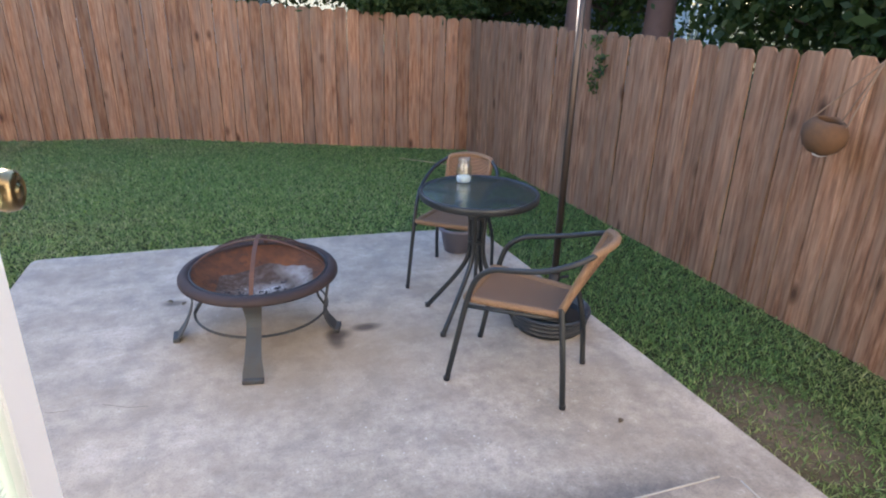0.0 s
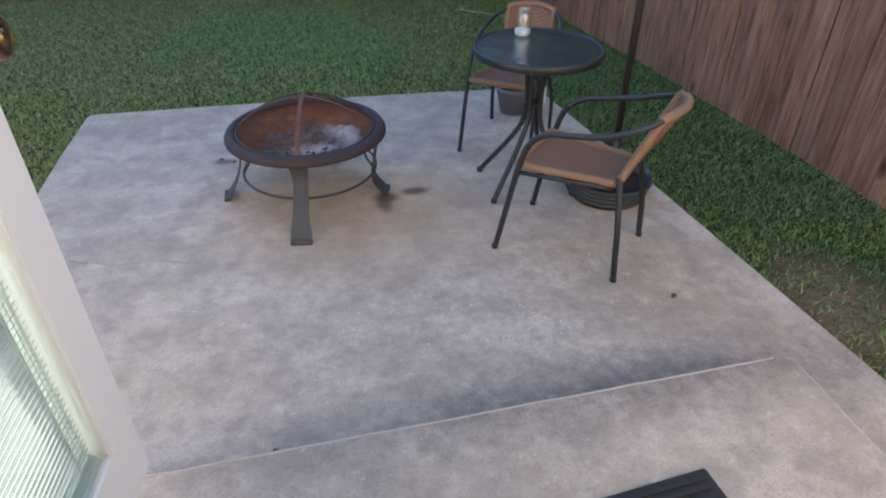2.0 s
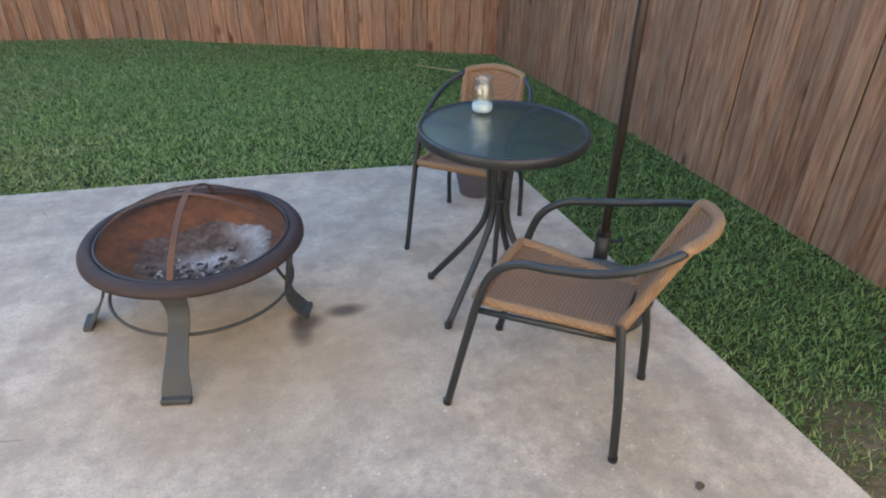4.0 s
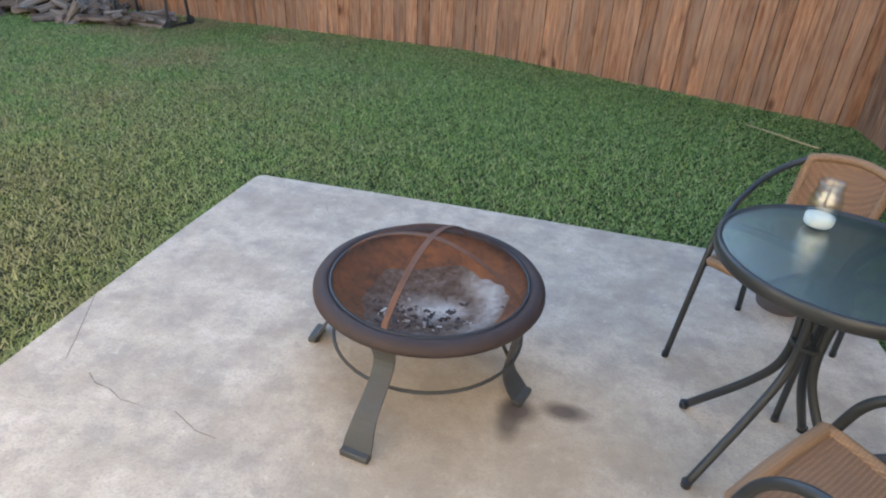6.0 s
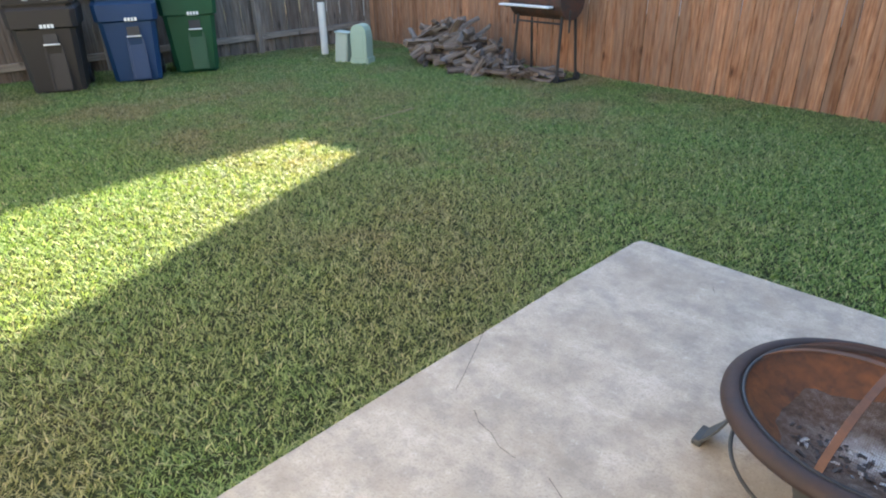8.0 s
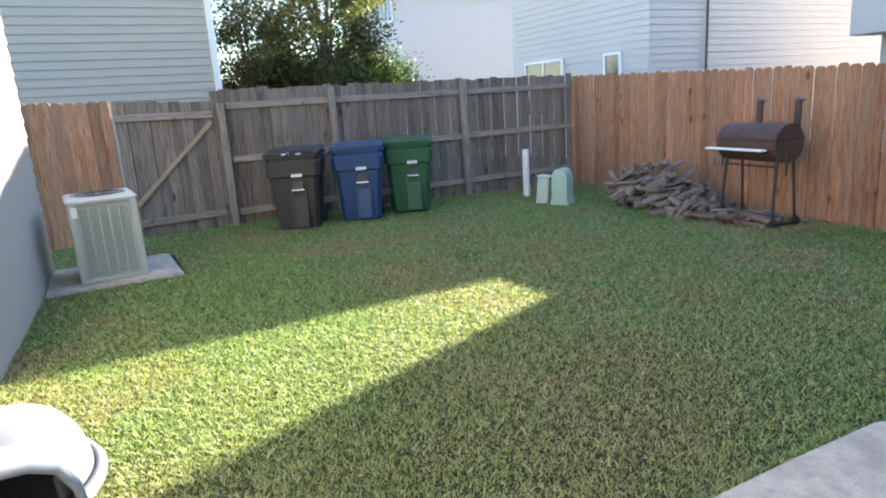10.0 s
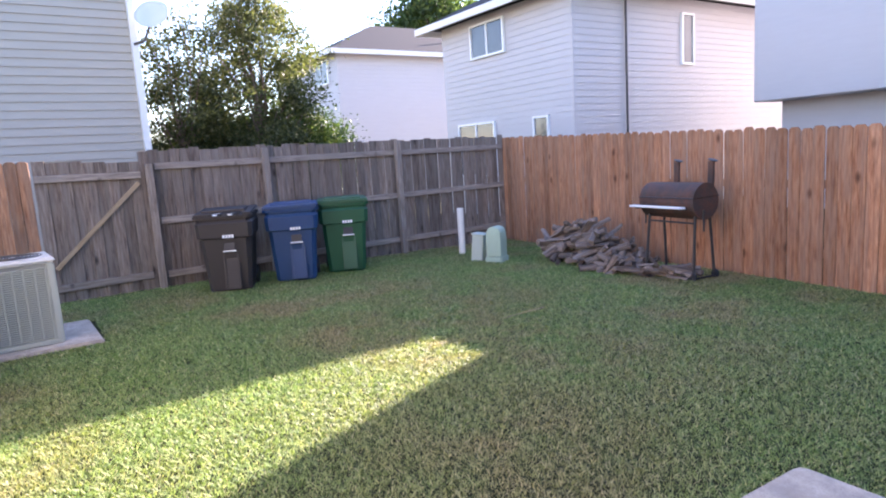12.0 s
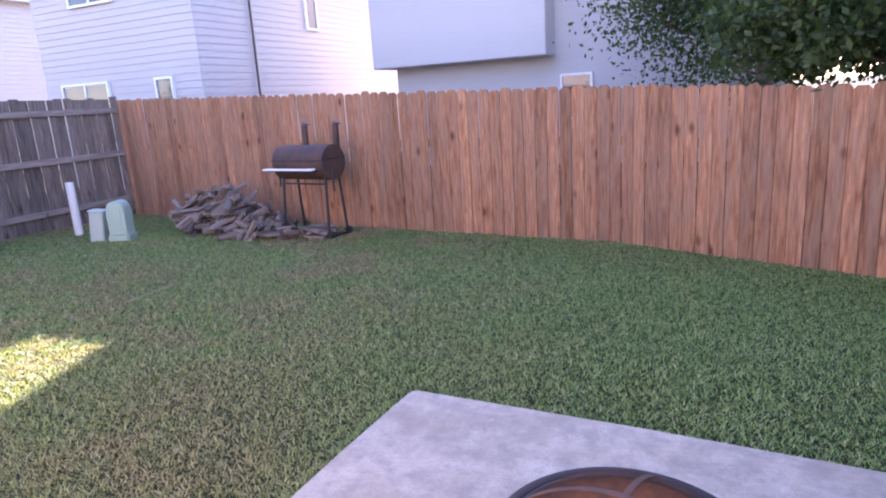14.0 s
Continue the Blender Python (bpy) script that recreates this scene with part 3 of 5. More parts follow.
# ---- own house: wall, doorway, open door ----
def build_own_house():
    tilt = -2.6
    m = pose(-0.48, 0.2, 0, 0, 0, tilt)
    w = thing("wall_house", m, "cream lap-sided back wall of the house with a doorway", "wall", kind="structure")
    inner = 0.17
    spans = ((-7.0, -0.05, -0.1, 2.9), (0.98, 4.0, -0.1, 2.9), (-0.05, 0.98, 2.36, 2.9), (-0.05, 0.98, -0.1, 0.24))
    bm = bmesh.new()
    for x0, x1, z0, z1 in spans:
        box(bm, ((x0 + x1) / 2, -inner / 2 - 0.012, (z0 + z1) / 2), (x1 - x0, inner, z1 - z0))
    part("core", bm, WHITE_PAINT, w)
    bm = bmesh.new()
    for x0, x1, z0, z1 in spans[:3]:
        lap_wall(bm, (x1, 0), (x0, 0), z0, z1)
    part("siding", bm, SIDING, w)
    bm = bmesh.new()
    for x in (-0.025, 0.955):
        box(bm, (x, -inner / 2, 1.30), (0.05, inner + 0.05, 2.12))
    box(bm, (0.465, -inner / 2, 2.335), (1.03, inner + 0.05, 0.05))
    box(bm, (0.465, -inner / 2, 0.245), (0.93, inner + 0.09, 0.03))
    part("door_frame", bm, WHITE_PAINT, w)
    bm = bmesh.new()
    box(bm, (-1.55, -0.08, 2.98), (11.2, 0.66, 0.12))
    part("eave", bm, TRIM, w)
    # the room behind the doorway
    f = bmesh.new()
    box(f, (0, -2.2, 0.20), (7.0, 4.0, 0.06))
    solid("floor_room", f, plain("room_floor", (0.30, 0.22, 0.15), 0.5), "plain indoor floor behind the doorway", "floor", "structure")
    f = bmesh.new()
    box(f, (0, -2.2, 2.72), (7.0, 4.0, 0.06))
    solid("ceiling_room", f, WHITE_PAINT, "white indoor ceiling behind the doorway", "ceiling", "structure")
    for nm, c, sz in (("wall_room_back", (0, -4.25, 1.46), (7.1, 0.1, 2.6)), ("wall_room_west", (-3.55, -2.15, 1.46), (0.1, 4.1, 2.6)), ("wall_room_east", (3.55, -2.15, 1.46), (0.1, 4.1, 2.6))):
        f = bmesh.new()
        box(f, c, sz)
        solid(nm, f, WHITE_PAINT, "plain white indoor wall", "wall", "structure")


build_own_house()


# ---- materials of the things ----
def thin_glass(name, tint=(1, 1, 1), gloss=0.12, rough=0.02):
    """A thin pane: mostly see-through, with a clear reflection."""
    n = Nodes(name)
    t = n.tree.nodes.new("ShaderNodeBsdfTransparent")
    t.inputs["Color"].default_value = (*tint, 1)
    g = n.tree.nodes.new("ShaderNodeBsdfGlossy")
    g.inputs["Roughness"].default_value = rough
    mx = n.tree.nodes.new("ShaderNodeMixShader")
    mx.inputs[0].default_value = gloss
    n.link(t.outputs[0], mx.inputs[1])
    n.link(g.outputs[0], mx.inputs[2])
    n.link(mx.outputs[0], n.tree.nodes["Material Output"].inputs["Surface"])
    return n.mat


PANE = thin_glass("clear_pane", (0.93, 0.98, 0.96), 0.14)
JAR_GLASS = thin_glass("jar_glass", (0.93, 0.96, 0.95), 0.10)
SLAT = plain("blind_slat", (0.60, 0.66, 0.63), 0.45, vary=0.03, bump=0.03)
DOOR_PAINT = plain("door_paint", (0.82, 0.82, 0.83), 0.35, vary=0.02, scale=5, bump=0.04)
BRASS = plain("antique_brass", (0.34, 0.25, 0.13), 0.28, 1.0, vary=0.25, scale=30, bump=0.08)
BRONZE = plain("dark_bronze", (0.10, 0.085, 0.075), 0.35, 0.8)
FRAME = plain("charcoal_frame_metal", (0.030, 0.034, 0.037), 0.42, 0.3, vary=0.25, scale=40, bump=0.1)
POLE = plain("brown_pole_metal", (0.075, 0.058, 0.05), 0.35, 0.6, vary=0.25)
BLACK = plain("black_plastic", (0.022, 0.022, 0.025), 0.5, vary=0.3)
TUB = plain("dark_slate_plastic", (0.035, 0.041, 0.050), 0.30, vary=0.3)
RUBBER = plain("black_rubber", (0.018, 0.018, 0.02), 0.8, vary=0.3, scale=60, bump=0.4)


def wicker(name, dark, light, scale=420.0):
    n = Nodes(name)
    w = n.tree.nodes.new("ShaderNodeTexWave")
    w.inputs["Scale"].default_value, w.inputs["Distortion"].default_value = scale / 6.28, 0.6
    n.link(n.mapping(), w.inputs["Vector"])
    w2 = n.tree.nodes.new("ShaderNodeTexWave")
    w2.bands_direction = "Y"
    w2.inputs["Scale"].default_value, w2.inputs["Distortion"].default_value = scale / 14, 0.8
    n.link(n.mapping(), w2.inputs["Vector"])
    big = n.noise(n.mapping(), 9, 4)
    k = n.math("MULTIPLY", w.outputs["Fac"], n.math("MULTIPLY_ADD", w2.outputs["Fac"], 0.6, 0.4))
    col = n.mix(k, dark, light)
    col = n.mix(n.math("MULTIPLY", big, 0.35), col, tuple(v * 0.6 for v in dark))
    return n.out(col, 0.65, bump=k, depth=0.003, strength=0.8, spec=0.3)


WEAVE = wicker("brown_wicker", (0.155, 0.085, 0.050), (0.42, 0.25, 0.150))
WRAP = wicker("tan_wicker_wrap", (0.26, 0.155, 0.090), (0.40, 0.255, 0.155), 520.0)


def rust_metal(name, base, rusty, amount, ash=None):
    n = Nodes(name)
    a, b, c = n.noise(n.mapping(), 6, 6, 0.7), n.noise(n.mapping(), 38, 5, 0.7), n.noise(n.mapping(), 2.2, 3)
    k = n.ramp(n.math("MULTIPLY_ADD", b, 0.35, n.math("MULTIPLY", a, 0.7)), [(0.40, 0.0), (0.62, 1.0)])
    col = n.mix(n.math("MULTIPLY", k, amount), base, rusty)
    col = n.mix(n.ramp(c, [(0.5, 0.0), (0.75, 0.6)]), col, tuple(v * 0.35 for v in base))
    return n.out(col, 0.7, 0.25, bump=b, depth=0.003, strength=0.4)


RUST_IN = rust_metal("rusted_bowl_inside", (0.075, 0.036, 0.023), (0.36, 0.125, 0.034), 0.8)
RUST_RIM = rust_metal("rusted_rim", (0.034, 0.026, 0.027), (0.062, 0.034, 0.028), 0.6)
LEG_METAL = rust_metal("weathered_leg_metal", (0.062, 0.074, 0.080), (0.07, 0.05, 0.04), 0.5)
GRILL_METAL = rust_metal("grill_metal", (0.055, 0.048, 0.046), (0.15, 0.062, 0.036), 0.75)
SCREEN = rust_metal("rusty_wire_screen", (0.045, 0.026, 0.020), (0.11, 0.046, 0.024), 0.7)
SCREEN_STRAP = rust_metal("rusted_strap", (0.085, 0.045, 0.032), (0.18, 0.08, 0.045), 0.7)


def ash():
    """Charred bed with pale burnt-out patches."""
    n = Nodes("ash")
    vec = n.mapping()
    a, b, c = n.noise(vec, 13, 8, 0.75), n.noise(vec, 75, 4), n.noise(vec, 42, 6, 0.8)
    white = n.near(vec, 0.03, -0.005, 0.10, 0.055, 0.7)
    smear = n.math("SUBTRACT", n.near(vec, 0.155, 0.02, 0.085, 0.15, 0.5), n.near(vec, 0.10, -0.01, 0.075, 0.10, 0.5))
    pale = n.math("MAXIMUM", white, n.math("MAXIMUM", smear, 0.0))
    k = n.math("ADD", n.math("MULTIPLY", pale, 0.26), n.math("MULTIPLY", n.mix(0.5, a, c), 0.72))
    col = n.ramp(k, [(0.27, (0.028, 0.022, 0.020)), (0.34, (0.095, 0.062, 0.045)), (0.48, (0.26, 0.225, 0.205)), (0.64, (0.56, 0.55, 0.55))])
    return n.out(col, 0.95, bump=n.mix(0.5, b, c), depth=0.008, strength=0.9)


ASH = ash()


TABLE_GLASS = thin_glass("rippled_table_glass", (0.60, 0.74, 0.67), 0.50, 0.26)
BIN_BROWN = plain("brown_bin_plastic", (0.030, 0.025, 0.025), 0.55, vary=0.2, scale=5)
BIN_BLUE = plain("blue_bin_plastic", (0.008, 0.046, 0.135), 0.5, vary=0.2, scale=5)
BIN_GREEN = plain("green_bin_plastic", (0.010, 0.085, 0.038), 0.45, vary=0.2, scale=5)
SIGN_WHITE = plain("white_print", (0.75, 0.75, 0.74), 0.5, vary=0.05)
AC_PAINT = plain("beige_grey_enamel", (0.40, 0.435, 0.40), 0.45, vary=0.06)
AC_CORE = plain("grey_fin_metal", (0.24, 0.255, 0.245), 0.5, vary=0.1)
AC_TOP = plain("pale_grey_enamel", (0.55, 0.57, 0.58), 0.4, vary=0.05)
BOX_GREEN = plain("pale_green_utility_plastic", (0.36, 0.47, 0.37), 0.6, vary=0.1)
BOX_GREY = plain("pale_grey_green_metal", (0.42, 0.48, 0.42), 0.6, vary=0.1)
PVC = plain("white_pvc", (0.72, 0.71, 0.67), 0.4, vary=0.08)
LOG = wood("split_log_wood", (0.055, 0.036, 0.028), (0.175, 0.125, 0.098), (0.36, 0.285, 0.235), (0.36, 0.315, 0.285), 0.6, "X", tones=(0.45, 0.8, 1.0, 1.3))
IGLOO = plain("pale_grey_moulded_plastic", (0.125, 0.136, 0.155), 0.6, vary=0.1, bump=0.15)
IGLOO_TRIM = plain("mid_grey_moulded_plastic", (0.19, 0.21, 0.24), 0.5, vary=0.08, bump=0.15)
ORANGE = plain("orange_glazed_clay", (0.45, 0.145, 0.018), 0.35, vary=0.12)
COCONUT = plain("coconut_fibre", (0.105, 0.055, 0.027), 0.95, vary=0.6, scale=45, bump=0.9)
ROPE = plain("twine", (0.16, 0.11, 0.075), 0.9)
POT_GREY = plain("violet_grey_pot", (0.17, 0.16, 0.19), 0.6, vary=0.1)
SAND = plain("white_wax", (0.62, 0.61, 0.58), 0.5, vary=0.05)
STRAW = plain("dry_straw", (0.45, 0.34, 0.19), 0.8)
LEAF_BIT = plain("fallen_leaf", (0.10, 0.07, 0.04), 0.8)


# ---- open back door ----
def build_door():
    width, tall, t = 0.845, 2.03, 0.044
    door = thing("door_1", pose(-0.455, 0.192, 0.35, 0, 0, 84), "white glazed back door with enclosed mini blinds, standing open", "door", kind="structure")
    x0, x1, z0, z1 = 0.12, 0.735, 0.165, 1.86
    bm = bmesh.new()
    for c, s in (((x0 / 2, 0, tall / 2), (x0, t, tall)), (((x1 + width) / 2, 0, tall / 2), (width - x1, t, tall)), (((x0 + x1) / 2, 0, z0 / 2), (x1 - x0, t, z0)), (((x0 + x1) / 2, 0, (z1 + tall) / 2), (x1 - x0, t, tall - z1))):
        box(bm, c, s)
    bmesh.ops.remove_doubles(bm, verts=bm.verts, dist=0.0005)
    part("leaf", bm, DOOR_PAINT, door)
    bm = bmesh.new()
    for y in (-1, 1):
        for c, s in ((((x0 + x1) / 2, y * (t / 2 + 0.004), z0 + 0.008), (x1 - x0 + 0.03, 0.014, 0.028)), (((x0 + x1) / 2, y * (t / 2 + 0.004), z1 - 0.008), (x1 - x0 + 0.03, 0.014, 0.028)),
                     ((x0 + 0.0, y * (t / 2 + 0.004), (z0 + z1) / 2), (0.028, 0.014, z1 - z0 - 0.03)), ((x1 - 0.0, y * (t / 2 + 0.004), (z0 + z1) / 2), (0.028, 0.014, z1 - z0 - 0.03))):
            box(bm, c, s)
    soften(bm, 0.004, 2)
    part("glazing_bead", bm, DOOR_PAINT, door)
    for y in (-0.014, 0.014):
        bm = bmesh.new()
        box(bm, ((x0 + x1) / 2, y, (z0 + z1) / 2), (x1 - x0 - 0.03, 0.003, z1 - z0 - 0.03))
        pane = part("pane", bm, PANE, door)
        pane.visible_shadow = False
    bm = bmesh.new()
    box(bm, (0, 0, 0), (x1 - x0 - 0.045, 0.0125, 0.0012))
    me = mesh(bm, "slat")
    me.materials.append(SLAT)
    count = 122
    for i in range(count):
        o = new("slat", me)
        o.parent = door
        o.matrix_basis = pose((x0 + x1) / 2, 0, z0 + 0.04 + i * (z1 - z0 - 0.07) / count, -50)
    bm = bmesh.new()
    for x in (x0 + 0.1, (x0 + x1) / 2, x1 - 0.075):
        tube(bm, [(x, -0.009, z0 + 0.03), (x, -0.009, z1 - 0.03)], 0.0012, 5)
    part("ladder_cord", bm, SLAT, door)
    bm = bmesh.new()
    box(bm, ((x0 + x1) / 2, 0, z0 + 0.027), (x1 - x0 - 0.04, 0.018, 0.012))
    part("bottom_bar", bm, SLAT, door)
    k = 1.14
    turn = rot(90)
    for z, name in ((0.935, "knob_rose"), (1.092, "deadbolt_rose")):
        for side in (-1, 1):
            bm = bmesh.new()
            lathe(bm, [(0, 0), (0.033 * k, 0), (0.0335 * k, 0.003), (0.029 * k, 0.009), (0.020 * k, 0.013), (0, 0.013)], 28)
            rose = part(name, bm, BRASS, door, smooth=True, at=pose(0.785, side * t / 2, z) @ (turn if side < 0 else rot(-90)))
            bm = bmesh.new()
            if name == "knob_rose":
                lathe(bm, [(0, 0.012), (0.014 * k, 0.012), (0.012 * k, 0.028), (0.018 * k, 0.036), (0.026 * k, 0.045), (0.0275 * k, 0.055), (0.025 * k, 0.068), (0.018 * k, 0.073), (0.017 * k, 0.071), (0.010 * k, 0.071), (0.009 * k, 0.074), (0, 0.074)], 28)
                knob = part("knob", bm, BRASS, rose, smooth=True)
            elif side < 0:
                box(bm, (0, 0, 0.024), (0.030 * k, 0.009 * k, 0.026))
                soften(bm, 0.004, 2)
                part("thumb_turn", bm, BRONZE, rose, smooth=True, at=rot(0, 0, 20))
            else:
                bm.free()
    return door


build_door()


# ---- patio things ----
def build_fire_pit():
    pit = thing("fire_pit", pose(0.088, 2.826, 0), "rusty round steel fire pit with a spark screen, on splayed legs", "fire pit")
    zr = 0.326
    rng = random.Random(4)

    def depth(r):
        """The bowl's inside below the rim plane at radius r."""
        return 0.128 * (1 - (r / 0.330) ** 2.1)
    radii = [0.328, 0.31, 0.28, 0.24, 0.19, 0.13, 0.06, 0.0]
    # Separate dark shell: the shade below the rim is put into its metal.
    bm = bmesh.new()
    lathe(bm, [(r, zr - 0.010 - depth(r)) for r in radii], 56)
    part("bowl_outside", bm, GRILL_METAL, pit, "dark outside of the bowl, shade in its colour", smooth=True)
    bm = bmesh.new()
    lathe(bm, [(r, zr - 0.003 - depth(r)) for r in radii], 56)
    part("bowl", bm, RUST_IN, pit, "orange-brown rusted bowl", smooth=True)
    bm = bmesh.new()
    lathe(bm, [(0.318, zr - 0.010), (0.320, zr + 0.004), (0.330, zr + 0.010), (0.344, zr + 0.009), (0.358, zr + 0.002), (0.368, zr - 0.012), (0.369, zr - 0.024), (0.365, zr - 0.026), (0.357, zr - 0.014), (0.345, zr - 0.008), (0.318, zr - 0.010)], 64)
    part("rim", bm, RUST_RIM, pit, smooth=True)
    # thin crust of ash and char on the bottom, with a ragged outline
    bm = bmesh.new()
    rings = []
    for f in (0.0, 0.2, 0.4, 0.6, 0.78, 0.92, 1.0):
        ring = []
        for i in range(1 if f == 0 else 44):
            a = 2 * math.pi * i / 44
            edge = 0.232 + 0.035 * noise.noise(Vector((math.cos(a) * 1.7, math.sin(a) * 1.7, 3))) + 0.014 * noise.noise(Vector((math.cos(a) * 6, math.sin(a) * 6, 9)))
            r = f * edge
            q = Vector((r * math.cos(a) + 0.02, r * math.sin(a) - 0.02, 0))
            lift = 0.0 if f == 1.0 else 0.004 + 0.007 * abs(noise.noise(q * 22)) + 0.006 * abs(noise.noise(q * 60))
            ring.append(bm.verts.new((q.x, q.y, zr - 0.003 - depth(q.length) + lift)))
        rings.append(ring)
    for a, b in zip(rings, rings[1:]):
        for i in range(44):
            j = (i + 1) % 44
            bm.faces.new((a[0], b[i], b[j]) if len(a) == 1 else (a[i], b[i], b[j], a[j]))
    part("ash_bed", bm, ASH, pit, "white and charred ash", smooth=True)
    for i in range(110):
        bm = bmesh.new()
        s = rng.uniform(0.004, 0.010)
        box(bm, (0, 0, 0), (s * rng.uniform(1.4, 2.8), s, s * 0.35))
        for v in bm.verts:
            v.co += Vector((rng.uniform(-1, 1), rng.uniform(-1, 1), rng.uniform(-1, 1))) * s * 0.25
        if i % 5 < 3:
            x, y = rng.gauss(-0.06, 0.06), rng.gauss(-0.085, 0.045)
        else:
            x, y = rng.gauss(0.07, 0.07), rng.gauss(-0.05, 0.05)
        part("charcoal", bm, ASH if i % 4 == 0 else BLACK, pit, at=pose(x, y, zr + 0.008 - depth(math.hypot(x, y)), rng.uniform(-25, 25), rng.uniform(-25, 25), rng.uniform(0, 180)))
    # arched straps of the spark screen
    rise = 0.152

    def dome(r):
        return zr - 0.006 + rise * (1 - min(r / 0.314, 1.0) ** 1.7) ** 0.75

    for a in (80, 167):
        d = Vector((math.cos(radians(a)), math.sin(radians(a)), 0))
        pts = [d * (0.313 * math.cos(u)) + Vector((0, 0, dome(0.313 * abs(math.cos(u))) + 0.002)) for u in np.linspace(0, math.pi, 31)]
        bm = bmesh.new()
        strip(bm, pts, Vector((-d.y, d.x, 0)), 0.019, 0.003)
        part("screen_strap", bm, SCREEN_STRAP, pit)
    # woven wire screen between the straps, with its own dark hoop in the rim
    bm = bmesh.new()
    for k in range(-62, 63):
        off = k * 0.005
        reach = math.sqrt(max(0.311 ** 2 - off ** 2, 0.0))
        if reach < 0.03:
            continue
        line = []
        for u in np.linspace(-1, 1, 15):
            w = reach * math.sin(u * math.pi / 2)
            line.append((w, off, dome(math.hypot(w, off))))
        tube(bm, line, 0.00036, 3)
        tube(bm, [(y, x, z) for x, y, z in line], 0.00036, 3)
    tagged(part("wire_screen", bm, SCREEN, pit), "rusty woven wire screen", kind="stuff")
    bm = bmesh.new()
    tube(bm, [(0.314 * math.cos(2 * math.pi * k / 56), 0.314 * math.sin(2 * math.pi * k / 56), zr + 0.002) for k in range(56)], 0.006, 6, closed=True)
    part("screen_hoop", bm, BLACK, pit, "soot-black hoop of the spark screen", smooth=True)
    for ang, far in ((-99.5, 0.485), (-18, 0.360), (80, 0.40), (180, 0.405)):
        d = Vector((math.cos(radians(ang)), math.sin(radians(ang)), 0))
        pts = curve([d * 0.335 + Vector((0, 0, zr - 0.022)), d * 0.315 + Vector((0, 0, 0.20)), d * (far - 0.055) + Vector((0, 0, 0.09)), d * (far - 0.004) + Vector((0, 0, 0.012))], 6)
        bm = bmesh.new()
        w = [0.088 - 0.024 * math.sin(math.pi * min(1, k / (len(pts) - 1) * 1.15)) for k in range(len(pts))]
        strip(bm, pts, Vector((-d.y, d.x, 0)), w, 0.007)
        leg = part("leg", bm, LEG_METAL, pit)
        bm = bmesh.new()
        box(bm, (0, 0, 0.011), (0.03, 0.090, 0.022))
        soften(bm, 0.004, 1)
        part("foot", bm, LEG_METAL, leg, at=pose(*(d * far), 0, 0, ang))
        bm = bmesh.new()
        tube(bm, curve([d * 0.335 + Vector((0, 0, zr - 0.022)), d * 0.27 + Vector((0, 0, 0.21)), d * 0.31 + Vector((0, 0, 0.125))], 6), 0.006, 6)
        part("brace", bm, LEG_METAL, leg)
    bm = bmesh.new()
    tube(bm, [(0.312 * math.cos(2 * math.pi * k / 48), 0.312 * math.sin(2 * math.pi * k / 48), 0.125) for k in range(48)], 0.006, 6, closed=True)
    part("leg_ring", bm, LEG_METAL, pit)


build_fire_pit()


def build_table():
    tb = thing("bistro_table", pose(1.152, 2.698, 0), "small round bistro table with a rippled green glass top", "table")
    bm = bmesh.new()
    lathe(bm, [(0, 0.661), (0.281, 0.661), (0.281, 0.667), (0, 0.667)], 56)
    part("glass_top", bm, TABLE_GLASS, tb, "rippled green glass", smooth=False)
    bm = bmesh.new()
    lathe(bm, [(0.278, 0.658), (0.282, 0.671), (0.291, 0.673), (0.296, 0.666), (0.296, 0.640), (0.291, 0.635), (0.282, 0.637), (0.278, 0.658)], 64)
    part("rim", bm, FRAME, tb, smooth=True)
    for fx, fy in ((-0.214, 0.132), (-0.236, -0.194), (0.16, -0.205), (0.135, 0.125)):
        foot = Vector((fx, fy, 0))
        d = foot.normalized()
        pts = curve([d * 0.280 + Vector((0, 0, 0.650)), d * 0.16 + Vector((0, 0, 0.650)), d * 0.055 + Vector((0, 0, 0.622)), d * 0.040 + Vector((0, 0, 0.52)), d * 0.038 + Vector((0, 0, 0.35)), foot * 0.36 + Vector((0, 0, 0.225)), foot + Vector((0, 0, 0.008))], 7)
        bm = bmesh.new()
        tube(bm, pts, 0.0125, 10)
        leg = part("leg", bm, FRAME, tb, smooth=True)
        bm = bmesh.new()
        lathe(bm, [(0, 0), (0.014, 0), (0.015, 0.02), (0, 0.022)], 10)
        part("foot_cap", bm, BLACK, leg, at=Matrix.Translation(foot))
    for z in (0.40, 0.53):
        bm = bmesh.new()
        lathe(bm, [(0.024, z), (0.044, z), (0.044, z + 0.012), (0.024, z + 0.012), (0.024, z)], 20)
        part("collar", bm, FRAME, tb)


build_table()


